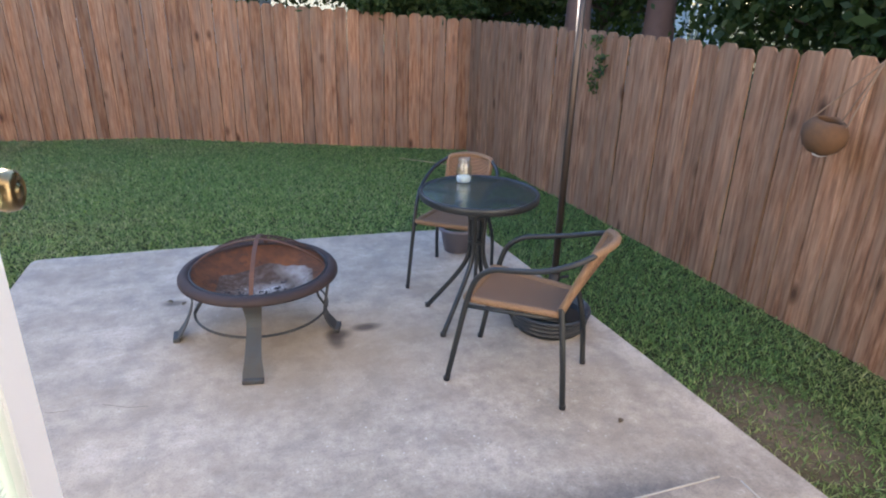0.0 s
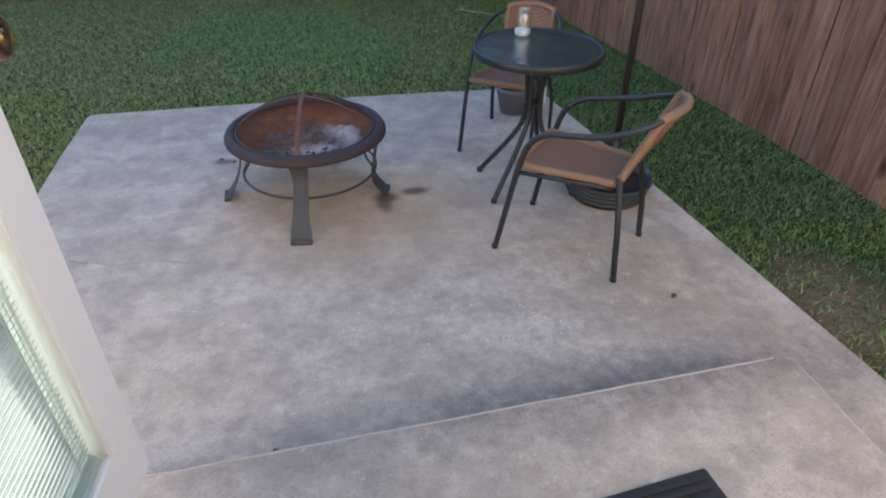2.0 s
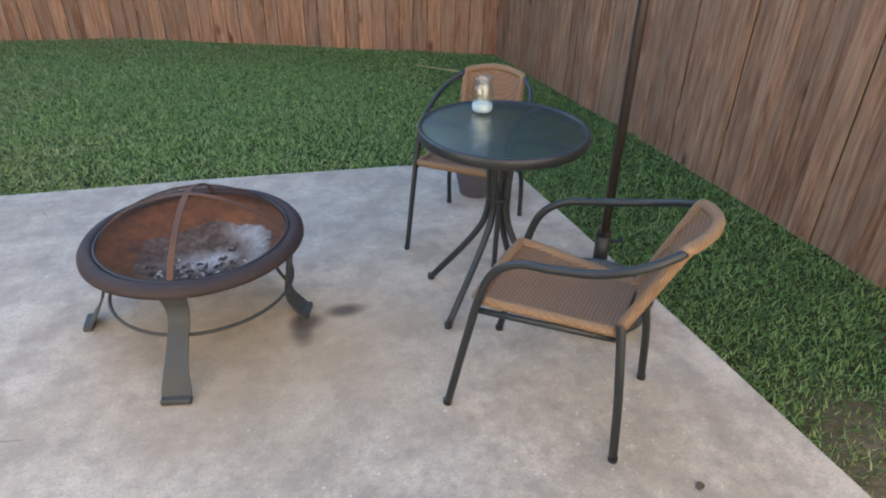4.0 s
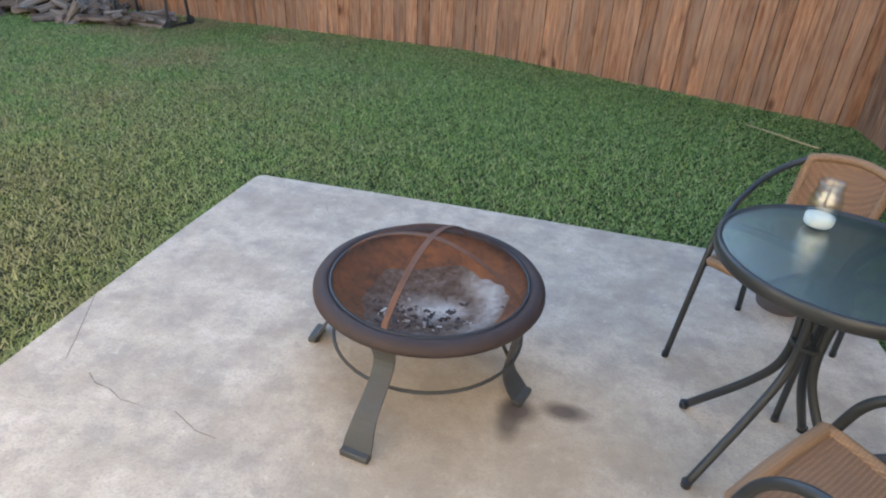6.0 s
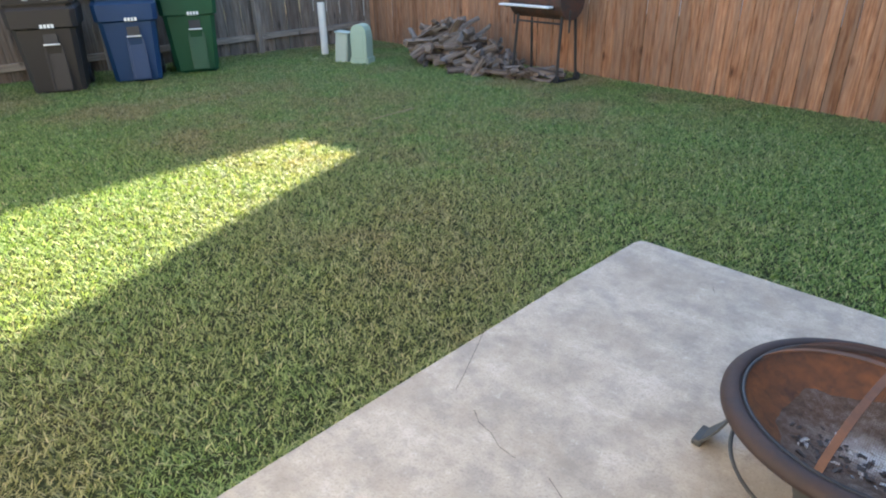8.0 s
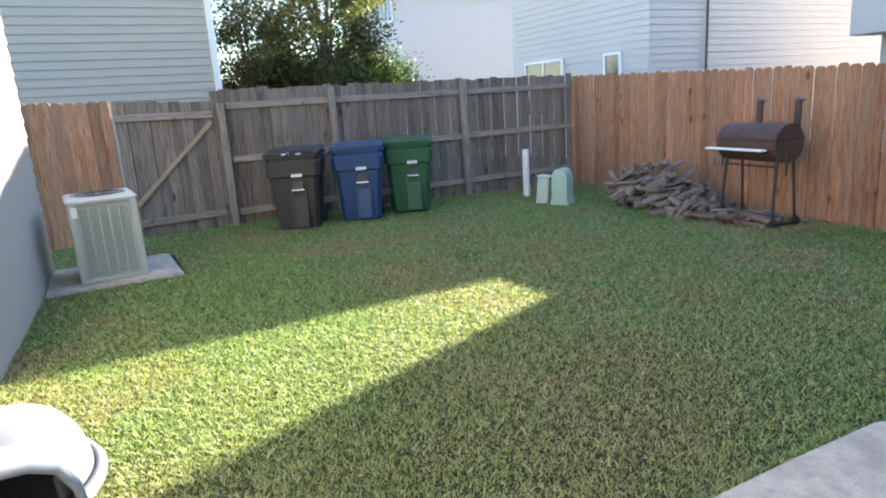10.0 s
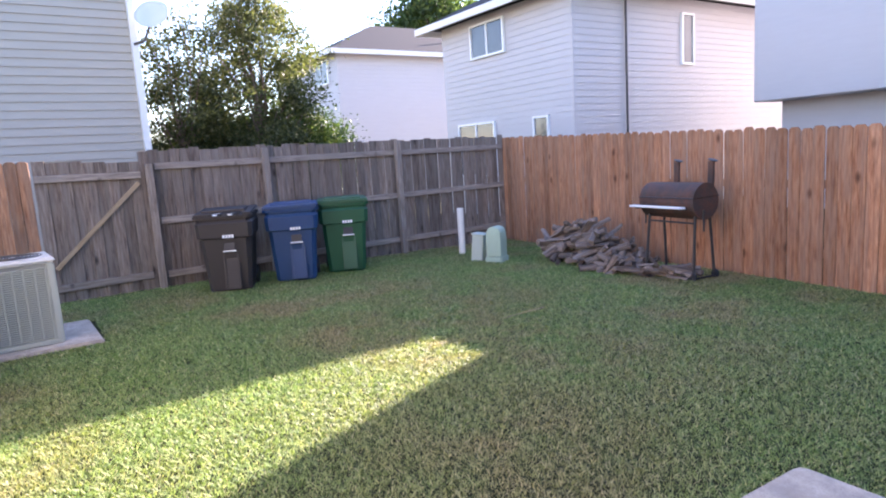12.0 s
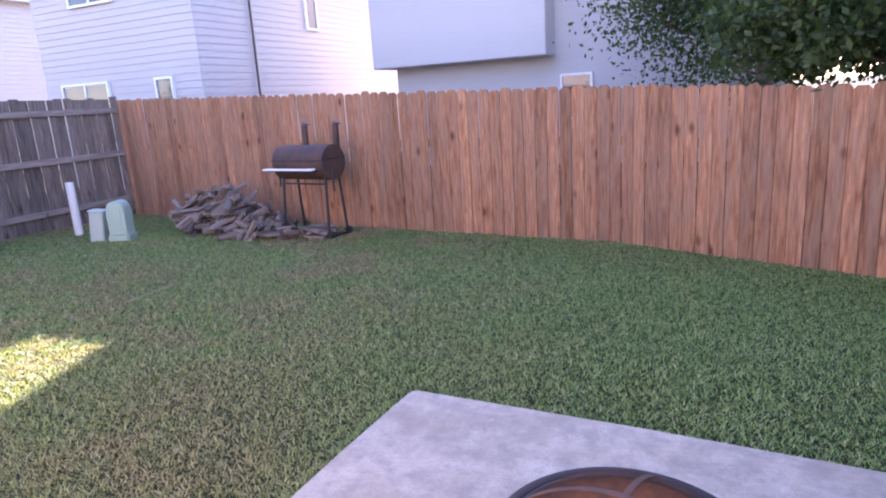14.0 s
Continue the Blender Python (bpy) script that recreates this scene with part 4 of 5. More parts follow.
def chair():
    ch = thing("bistro_chair", pose(0, 0, 0), "stacking bistro chair with charcoal tube frame and brown woven wicker", "chair", group="chairs at the bistro table")
    half = [(0.235, 0.255, 0.0), (0.226, 0.212, 0.25), (0.220, 0.178, 0.43), (0.220, 0.142, 0.530), (0.226, 0.075, 0.585), (0.238, -0.02, 0.605), (0.242, -0.14, 0.632), (0.214, -0.235, 0.668), (0.158, -0.305, 0.702)]
    for s in (-1, 1):
        bm = bmesh.new()
        tube(bm, curve([(s * x, y, z) for x, y, z in half], 6), 0.0125, 10)
        arm = part("arm", bm, FRAME, ch, smooth=True)
        bm = bmesh.new()
        tube(bm, curve([(s * 0.215, -0.255, 0.0), (s * 0.210, -0.235, 0.22), (s * 0.165, -0.205, 0.40), (s * 0.152, -0.195, 0.44)], 5), 0.0125, 10)
        part("leg", bm, FRAME, ch, smooth=True)
        bm = bmesh.new()
        tube(bm, [(s * 0.219, 0.183, 0.392), (s * 0.150, -0.19, 0.385)], 0.010, 8)
        part("side_bar", bm, FRAME, ch, smooth=True)
        for fx, fy in ((0.235, 0.255), (0.215, -0.255)):
            bm = bmesh.new()
            lathe(bm, [(0, 0), (0.0135, 0), (0.0142, 0.018), (0, 0.02)], 10)
            part("foot_cap", bm, BLACK, ch, at=pose(s * fx, fy, 0))
    # seat
    nx, ny = 12, 12
    bm = bmesh.new()
    top, low = [], []
    for j in range(ny + 1):
        for i in range(nx + 1):
            u, v = i / nx * 2 - 1, j / ny
            y = 0.190 - 0.380 * v
            z = 0.415 - 0.010 * v - 0.016 * (1 - u * u) * math.sin(math.pi * v)
            top.append(bm.verts.new((u * (0.195 - 0.055 * v), y, z + 0.004)))
            low.append(bm.verts.new((u * (0.195 - 0.055 * v), y, z - 0.006)))
    for j in range(ny):
        for i in range(nx):
            k = j * (nx + 1) + i
            bm.faces.new((top[k], top[k + 1], top[k + nx + 2], top[k + nx + 1]))
            bm.faces.new((low[k], low[k + nx + 1], low[k + nx + 2], low[k + 1]))
    part("seat", bm, WEAVE, ch, "woven brown wicker seat", smooth=True)
    bm = bmesh.new()
    tube(bm, curve([(-0.143, -0.195, 0.406), (-0.172, 0.0, 0.412), (-0.196, 0.170, 0.418), (-0.15, 0.194, 0.419), (0.15, 0.194, 0.419), (0.196, 0.170, 0.418), (0.172, 0.0, 0.412), (0.143, -0.195, 0.406)], 6), 0.0165, 10)
    part("seat_edge", bm, WRAP, ch, "tan wicker wrapped edge", smooth=True)
    # backrest
    def back(u, v):
        x = u * (0.143 + 0.014 * v)
        bow = 0.05 * (1 - u * u) * (0.25 + 0.75 * v)
        return Vector((x, -0.192 - 0.112 * v - bow, 0.415 + 0.292 * v + 0.016 * (1 - u * u) * v))
    bm = bmesh.new()
    f, r = [], []
    for j in range(ny + 1):
        for i in range(nx + 1):
            p = back(i / nx * 2 - 1, j / ny)
            f.append(bm.verts.new(p + Vector((0, 0.004, 0))))
            r.append(bm.verts.new(p - Vector((0, 0.005, 0))))
    for j in range(ny):
        for i in range(nx):
            k = j * (nx + 1) + i
            bm.faces.new((f[k], f[k + 1], f[k + nx + 2], f[k + nx + 1]))
            bm.faces.new((r[k], r[k + nx + 1], r[k + nx + 2], r[k + 1]))
    part("backrest", bm, WEAVE, ch, "woven brown wicker backrest", smooth=True)
    bm = bmesh.new()
    tube(bm, [back(-1, v) for v in np.linspace(0, 0.97, 8)] + [back(u, 1.0) for u in np.linspace(-0.97, 0.97, 16)] + [back(1, v) for v in np.linspace(0.97, 0, 8)], 0.0165, 10)
    part("backrest_edge", bm, WRAP, ch, "tan wicker wrapped edge", smooth=True)
    return ch


first = chair()
first.matrix_basis = pose(1.138, 2.122, 0, 0, 0, 47.5) @ Matrix.Diagonal((0.89, 1.0, 0.955, 1))
copy_thing(first, pose(1.200, 3.165, 0, 0, 0, 144) @ Matrix.Diagonal((0.94, 0.97, 0.965, 1)))


def build_umbrella_stand():
    tub = thing("planter_tub", pose(1.48, 2.475, 0), "low round dark slate plastic tub with ribbed sides", "tub")
    prof = [(0, 0), (0.172, 0), (0.177, 0.014)]
    for i in range(3):
        z = 0.016 + 0.024 * i
        prof += [(0.180 + 0.005 * i, z), (0.188 + 0.005 * i, z + 0.005), (0.189 + 0.005 * i, z + 0.012), (0.181 + 0.005 * i, z + 0.018)]
    prof += [(0.203, 0.092), (0.207, 0.098), (0.204, 0.105), (0.195, 0.105), (0.186, 0.08), (0.17, 0.035), (0, 0.035)]
    bm = bmesh.new()
    lathe(bm, prof, 56)
    part("body", bm, TUB, tub, smooth=True)
    bm = bmesh.new()
    lathe(bm, [(0, 0.068), (0.10, 0.070), (0.182, 0.066)], 32)
    part("water", bm, plain("dark_water", (0.012, 0.015, 0.016), 0.16, vary=0.2, bump=0.05), tub, "dark standing water")
    u = thing("umbrella_stand", pose(1.643, 2.742, 0), "bare brown umbrella pole in a black sleeve at the patio edge", "umbrella stand")
    bm = bmesh.new()
    lathe(bm, [(0, 0), (0.055, 0), (0.055, 0.012), (0.034, 0.02), (0, 0.02)], 24)
    part("foot_plate", bm, BLACK, u)
    bm = bmesh.new()
    tube(bm, [(0, 0, 0.01), (0.006, 0.011, 0.15)], 0.030, 14)
    part("sleeve", bm, BLACK, u, smooth=True)
    bm = bmesh.new()
    tube(bm, [(0.006, 0.011, 0.15), (0.007, 0.013, 0.18)], [0.034, 0.024], 14)
    part("collar", bm, POLE, u, smooth=True)
    bm = bmesh.new()
    tube(bm, [(0, 0, 0.13), (0.086, 0.153, 2.3)], 0.019, 14)
    part("pole", bm, POLE, u, smooth=True)
    bm = bmesh.new()
    box(bm, (0.05, -0.02, 0.13), (0.05, 0.012, 0.012))
    part("clamp_screw", bm, BLACK, u)


build_umbrella_stand()


def build_jar():
    j = thing("glass_jar", pose(1.128, 2.862, 0.6685), "clear glass jar with white wax, on the table", "jar")
    bm = bmesh.new()
    lathe(bm, [(0, 0.002), (0.034, 0.002), (0.040, 0.010), (0.041, 0.080), (0.036, 0.098), (0.030, 0.106), (0.031, 0.112), (0.033, 0.114), (0.033, 0.128), (0.030, 0.128), (0.030, 0.112), (0.034, 0.096), (0.038, 0.080), (0.037, 0.012), (0.032, 0.006), (0, 0.006)], 32)
    g = part("glass", bm, JAR_GLASS, j, smooth=True)
    g.visible_shadow = False
    bm = bmesh.new()
    lathe(bm, [(0, 0.0065), (0.030, 0.0065), (0.036, 0.014), (0.0365, 0.032), (0.02, 0.037), (0, 0.034)], 28)
    part("wax", bm, SAND, j, "white wax filling", smooth=True)


build_jar()


def build_small_patio():
    p = thing("flower_pot", pose(1.37, 3.56, 0), "plain violet-grey plastic plant pot under the chair", "pot")
    bm = bmesh.new()
    lathe(bm, [(0, 0), (0.085, 0), (0.115, 0.14), (0.124, 0.142), (0.126, 0.165), (0.118, 0.165), (0.110, 0.15), (0.08, 0.02), (0, 0.02)], 32)
    part("body", bm, POT_GREY, p, smooth=True)
    bm = bmesh.new()
    lathe(bm, [(0, 0.12), (0.104, 0.12)], 24)
    part("earth", bm, SOIL, p)
    p2 = thing("stone_block", pose(1.53, 3.60, 0, 0, 0, 15), "small pale stone block beside the plant pot", "stone")
    bm = bmesh.new()
    box(bm, (0, 0, 0.07), (0.10, 0.09, 0.14))
    soften(bm, 0.015, 2)
    part("body", bm, TRIM, p2)
    m = thing("door_mat", pose(0.72, 0.585, 0.1305, 0, 0, 4), "black rubber door mat on the concrete step", "mat")
    bm = bmesh.new()
    box(bm, (0, 0, 0.006), (0.55, 0.53, 0.012))
    soften(bm, 0.004, 2)
    part("base", bm, RUBBER, m)
    bm = bmesh.new()
    box(bm, (0, 0, 0), (0.50, 0.012, 0.006))
    me = mesh(bm, "rib")
    me.materials.append(RUBBER)
    for i in range(19):
        o = new("rib", me)
        o.parent = m
        o.matrix_basis = pose(0, -0.24 + i * 0.0266, 0.0145)
    rng = random.Random(12)
    for x, y in ((1.385, 1.67), (-0.30, 3.20), (-0.37, 3.24), (1.32, 2.78), (-0.12, 1.275)):
        bm = bmesh.new()
        s = rng.uniform(0.012, 0.026)
        pts = [(s * math.cos(a) * rng.uniform(0.6, 1.1), 0.55 * s * math.sin(a), 0.003 + 0.006 * abs(math.sin(a))) for a in np.linspace(0, 5.6, 8)]
        top = [bm.verts.new(q) for q in pts]
        bm.faces.new(top)
        bm.faces.new([bm.verts.new((q[0], q[1], q[2] - 0.002)) for q in pts][::-1])
        solid("fallen_leaf", bm, LEAF_BIT, "small dry brown leaf on the concrete", "leaf", at=pose(x, y, 0.001, 0, 0, rng.uniform(0, 360)))
    # hairline cracks in the slab
    crack = Nodes("crack_dark").out((0.09, 0.075, 0.065), 0.95)
    for pts in ([(-1.215, 2.81), (-1.16, 2.70), (-1.125, 2.63), (-1.09, 2.56), (-1.05, 2.47)], [(-0.93, 2.435), (-0.88, 2.40), (-0.82, 2.39), (-0.76, 2.36), (-0.69, 2.355)], [(-0.57, 2.36), (-0.53, 2.34), (-0.47, 2.31), (-0.40, 2.30)], [(-0.69, 3.80), (-0.66, 3.74)]):
        bm = bmesh.new()
        for a, b in zip(pts, pts[1:]):
            a, b = Vector((*a, 0.0012)), Vector((*b, 0.0012))
            s = (b - a).cross(Vector((0, 0, 1))).normalized() * 0.0013
            bm.faces.new([bm.verts.new(q) for q in (a - s, b - s * 0.6, b + s * 0.6, a + s)])
        part("crack", bm, crack, PATIO)
    t = thing("hanging_basket", pose(2.745, 2.13, 1.00), "brown coconut-shell planter hanging on twine from the fence", "planter")
    bm = bmesh.new()
    lathe(bm, [(0, -0.088), (0.04, -0.080), (0.072, -0.055), (0.090, -0.015), (0.090, 0.025), (0.074, 0.062), (0.055, 0.078), (0.048, 0.070), (0.075, 0.02), (0.05, -0.04), (0, -0.05)], 30)
    for v in bm.verts:
        v.co.y *= 1.15
        v.co += v.co.normalized() * 0.006 * noise.noise(v.co * 30)
    part("shell", bm, COCONUT, t, smooth=True, at=pose(-0.115, 0, 0, 10, 0, 0))
    for a in ((-0.115, 0.10, 0.055), (-0.115, -0.10, 0.055), (-0.03, 0, 0.06)):
        bm = bmesh.new()
        tube(bm, [a, (0.012, -0.10, 0.345)], 0.004, 6)
        part("twine", bm, ROPE, t)
    bm = bmesh.new()
    lathe(bm, [(0, -0.10), (0.03, -0.09), (0.035, -0.07), (0, -0.06)], 14)
    part("tag", bm, SIGN_WHITE, t, "white tag under the shell", at=pose(-0.115, 0, 0))
    for pts in ([(1.68, 6.2), (1.85, 6.05), (2.0, 5.88), (2.1, 5.8)], [(-4.27, 4.80), (-4.30, 5.05), (-4.33, 5.38)]):
        bm = bmesh.new()
        tube(bm, curve([(x, y, ground_z(x, y) + 0.045) for x, y in pts], 4), 0.0042, 6)
        solid("dry_stalk", bm, STRAW, "thin dry straw-coloured stalk lying on the grass", "stalk")


build_small_patio()


# ---- dog house ----
def build_dog_house():
    g = thing("dog_house", pose(-2.90, 0.605, ground_z(0, 0), 0, 0, 6), "pale grey igloo-shaped plastic dog house in the grass", "dog house")
    rx, ry, rz = 0.39, 0.32, 0.315
    bm = bmesh.new()
    nu, nv = 64, 20
    rings = []
    for j in range(nv):
        w = math.pi / 2 * j / nv
        k = math.cos(w) ** 0.75
        rings.append([bm.verts.new((rx * math.cos(a) * k, ry * math.sin(a) * k, 0.045 + rz * math.sin(w))) for a in np.linspace(0, 2 * math.pi, nu + 1)[:-1]])
    apex = bm.verts.new((0, 0, 0.045 + rz))
    for j in range(nv):
        for i in range(nu):
            k = (i + 1) % nu
            if j == nv - 1:
                bm.faces.new((rings[j][i], rings[j][k], apex))
                continue
            q = rings[j][i].co
            if q.x > 0.1 and abs(q.y) < 0.17 and q.z < 0.25:
                continue
            bm.faces.new((rings[j][i], rings[j][k], rings[j + 1][k], rings[j + 1][i]))
    dome = part("dome", bm, IGLOO, g, smooth=True)
    dome.modifiers.new("shell", "SOLIDIFY").thickness = 0.02
    bm = bmesh.new()
    lathe(bm, [(0, 0.0), (0.455, 0.0), (0.465, 0.03), (0.45, 0.052), (0.41, 0.058), (0.40, 0.03), (0, 0.03)], 48)
    for v in bm.verts:
        v.co.y *= 0.80
    part("base_ring", bm, IGLOO, g, smooth=True)
    # entrance tunnel with a rolled lip
    arch = [(-0.25, 0.03), (-0.25, 0.12), (-0.235, 0.22), (-0.185, 0.30), (-0.10, 0.335), (0.0, 0.342), (0.10, 0.335), (0.185, 0.30), (0.235, 0.22), (0.25, 0.12), (0.25, 0.03)]
    bm = bmesh.new()
    rows = []
    for x, k in ((0.20, 0.90), (0.45, 0.94), (0.53, 0.95), (0.56, 0.99), (0.565, 1.05), (0.54, 1.09), (0.49, 1.07)):
        rows.append([bm.verts.new((x + 0.09 - 0.30 * z, y * k, max(z * k, 0.03))) for y, z in arch])
    for a, b in zip(rows, rows[1:]):
        for i in range(len(arch) - 1):
            bm.faces.new((a[i], a[i + 1], b[i + 1], b[i]))
    tun = part("entrance", bm, IGLOO_TRIM, g, "mid-grey entrance hood", smooth=True)
    tun.modifiers.new("shell", "SOLIDIFY").thickness = 0.012
    bm = bmesh.new()
    box(bm, (0.45, 0, 0.022), (0.42, 0.52, 0.036))
    soften(bm, 0.012, 2)
    part("floor_tray", bm, IGLOO_TRIM, g)
    bm = bmesh.new()
    tube(bm, curve([(0.60, -0.27, 0.045), (0.665, -0.24, 0.05), (0.68, 0.0, 0.05), (0.665, 0.24, 0.05), (0.60, 0.27, 0.045)], 8), 0.034, 12)
    part("sill", bm, IGLOO_TRIM, g, "rounded grey sill", smooth=True)
    v = thing("orange_vase", pose(-2.28, 0.795, -0.002), "orange clay vase standing in the dog house entrance", "vase")
    bm = bmesh.new()
    lathe(bm, [(0, 0), (0.045, 0), (0.066, 0.04), (0.068, 0.08), (0.055, 0.115), (0.046, 0.125), (0.052, 0.14), (0.048, 0.14), (0.040, 0.125), (0.05, 0.10), (0.055, 0.05), (0, 0.02)], 30)
    part("body", bm, ORANGE, v, smooth=True)


build_dog_house()


# ---- things along the fences ----
def build_air_conditioner():
    slab("pavement_pad", [(-7.62, 0.46), (-6.46, 0.50), (-6.50, 1.70), (-7.62, 1.66)], -0.12, -0.012, "small concrete pad under the air conditioner")
    a = thing("air_conditioner", pose(-6.98, 1.07, -0.011, 0, 0, 4), "beige-grey outdoor air conditioning unit on a concrete pad", "air conditioner")
    w, d, h = 0.66, 0.60, 0.80
    bm = bmesh.new()
    box(bm, (0, 0, h / 2), (w - 0.03, d - 0.03, h - 0.04))
    part("core", bm, AC_CORE, a)
    bm = bmesh.new()
    box(bm, (0, 0, 0.03), (w, d, 0.06))
    soften(bm, 0.012, 2)
    part("base_pan", bm, AC_PAINT, a)
    for sx in (-1, 1):
        for sy in (-1, 1):
            bm = bmesh.new()
            box(bm, (sx * (w / 2 - 0.035), sy * (d / 2 - 0.035), h / 2), (0.07, 0.07, h - 0.05))
            soften(bm, 0.012, 2)
            part("corner_post", bm, AC_PAINT, a)
    bm = bmesh.new()
    box(bm, (0, 0, h), (w + 0.02, d + 0.02, 0.05))
    soften(bm, 0.018, 3)
    top = part("top_cover", bm, AC_TOP, a)
    bm = bmesh.new()
    for r in np.linspace(0.06, 0.24, 7):
        tube(bm, [(r * math.cos(q), r * math.sin(q), h + 0.032) for q in np.linspace(0, 2 * math.pi, 30)[:-1]], 0.004, 5, closed=True)
    part("fan_grille", bm, DARK, top)
    # louvred panels: columns of short slots
    for face, span, ang in (((w / 2 - 0.004, 0), d, 90), ((-w / 2 + 0.004, 0), d, 270), ((0, -d / 2 + 0.004), w, 0), ((0, d / 2 - 0.004), w, 180)):
        at = pose(face[0], face[1], 0.06, 0, 0, ang)
        bm = bmesh.new()
        cols, inner = 5, span - 0.16
        for c in range(cols + 1):
            box(bm, (-inner / 2 + inner * c / cols, 0, 0.34), (0.014, 0.012, 0.68))
        for r in range(34):
            for c in range(cols):
                box(bm, (-inner / 2 + inner * (c + 0.5) / cols, 0.0, 0.012 + r * 0.02), (inner / cols - 0.02, 0.012, 0.0105), rot(25))
        part("louvre_panel", bm, AC_PAINT, a, at=at)
    bm = bmesh.new()
    box(bm, (w / 2 + 0.003, -d / 2 + 0.05, h - 0.10), (0.006, 0.05, 0.10))
    part("sticker", bm, SIGN_WHITE, a, "white data sticker")


build_air_conditioner()


def wheelie_bin(at, material, label, lid_open=False):
    b = thing("wheelie_bin", at, label, "bin", group="row of bins by the fence")
    hgt, bw, tw, bd, td = 1.0, 0.53, 0.67, 0.55, 0.74
    bm = bmesh.new()

    def ring(z, k, grow=0.0, cut=0.05):
        w, d = (bw + (tw - bw) * k) / 2 + grow, (bd + (td - bd) * k) / 2 + grow
        return [bm.verts.new((x, y, z)) for x, y in ((w, -d + cut), (w, d - cut), (w - cut, d), (-w + cut, d), (-w, d - cut), (-w, -d + cut), (-w + cut, -d), (w - cut, -d))]
    levels = [(0.0, 0.0, -0.02), (0.03, 0.0, 0.0), (0.70, 0.62, 0.0), (0.72, 0.64, 0.03), (0.90, 0.85, 0.025), (0.93, 0.9, 0.0), (0.96, 0.95, 0.0), (0.965, 0.95, 0.03), (1.0, 1.0, 0.03)]
    rings = [ring(z, k, g) for z, k, g in levels]
    for a, c in zip(rings, rings[1:]):
        for i in range(8):
            j = (i + 1) % 8
            bm.faces.new((a[i], a[j], c[j], c[i]))
    bm.faces.new(rings[0][::-1])
    inner = ring(0.99, 1.0, 0.0)
    deep = ring(0.80, 0.8, -0.03)
    for a, c in ((rings[-1], inner), (inner, deep)):
        for i in range(8):
            j = (i + 1) % 8
            bm.faces.new((a[i], a[j], c[j], c[i]))
    bm.faces.new(deep)
    part("body", bm, material, b)
    # tall grip channel on the front, local -y: two ribs with a dark recess between
    for x in (-0.035, 0.135):
        bm = bmesh.new()
        box(bm, (x, -0.318, 0.36), (0.030, 0.05, 0.64), rot(-7))
        soften(bm, 0.010, 2)
        part("panel_rib", bm, material, b)
    bm = bmesh.new()
    box(bm, (0.05, -0.318, 0.34), (0.14, 0.012, 0.58), rot(-7))
    part("front_recess", bm, material, b)
    # Black box painted as the shade inside the grip.
    bm = bmesh.new()
    box(bm, (0.05, -0.348, 0.60), (0.135, 0.02, 0.10), rot(-9))
    part("grip_recess", bm, BLACK, b)
    bm = bmesh.new()
    tube(bm, [(-0.03, -0.375, 0.545), (0.13, -0.375, 0.545)], 0.009, 8)
    part("catch_bar", bm, SIGN_WHITE, b, "pale metal catch bar")
    for k in range(4):
        bm = bmesh.new()
        box(bm, (-0.005 + k * 0.036, -0.385, 0.735), (0.026, 0.012, 0.040), rot(-8))
        part("number_mark", bm, SIGN_WHITE, b)
    bm = bmesh.new()
    if lid_open:
        box(bm, (0, 0.02, 1.03), (0.72, 0.80, 0.030), rot(3))
    else:
        box(bm, (0, 0.01, 1.028), (0.72, 0.82, 0.045))
    soften(bm, 0.015, 2)
    box(bm, (0, 0.0, 1.055 if not lid_open else 1.05), (0.52, 0.56, 0.03))
    lid = part("lid", bm, material, b)
    if lid_open:
        rng = random.Random(3)
        for k in range(7):
            bm = bmesh.new()
            box(bm, (0, 0, 0), (0.085, 0.07, 0.028))
            bmesh.ops.subdivide_edges(bm, edges=bm.edges, cuts=2, use_grid_fill=True)
            for v in bm.verts:
                v.co += Vector((rng.uniform(-1, 1), rng.uniform(-1, 1), rng.uniform(-1, 1))) * 0.012
            part("rubbish_bag", bm, SIGN_WHITE if k % 3 == 1 else BLACK, b, at=pose(-0.14 + 0.062 * k, -0.345, 1.005, 0, rng.uniform(-15, 15), rng.uniform(0, 90)))
    for s in (-1, 1):
        bm = bmesh.new()
        lathe(bm, [(0, -0.03), (0.11, -0.03), (0.125, -0.015), (0.125, 0.015), (0.11, 0.03), (0, 0.03)], 24)
        part("wheel", bm, BLACK, b, smooth=False, at=pose(s * 0.27, 0.27, 0.125, 0, 90, 0))
    bm = bmesh.new()
    tube(bm, [(-0.27, 0.43, 0.985), (0.27, 0.43, 0.985)], 0.016, 8)
    part("handle", bm, material, b)
    return b


wheelie_bin(pose(-8.22, 3.42, -0.05, 0, 0, 66), BIN_BROWN, "dark brown wheeled rubbish bin with its lid not quite shut", True)
wheelie_bin(pose(-8.20, 4.30, -0.05, 0, 0, 66), BIN_BLUE, "blue wheeled recycling bin with a closed lid")
wheelie_bin(pose(-8.28, 5.10, -0.05, 0, 0, 66), BIN_GREEN, "green wheeled garden waste bin with a closed lid")


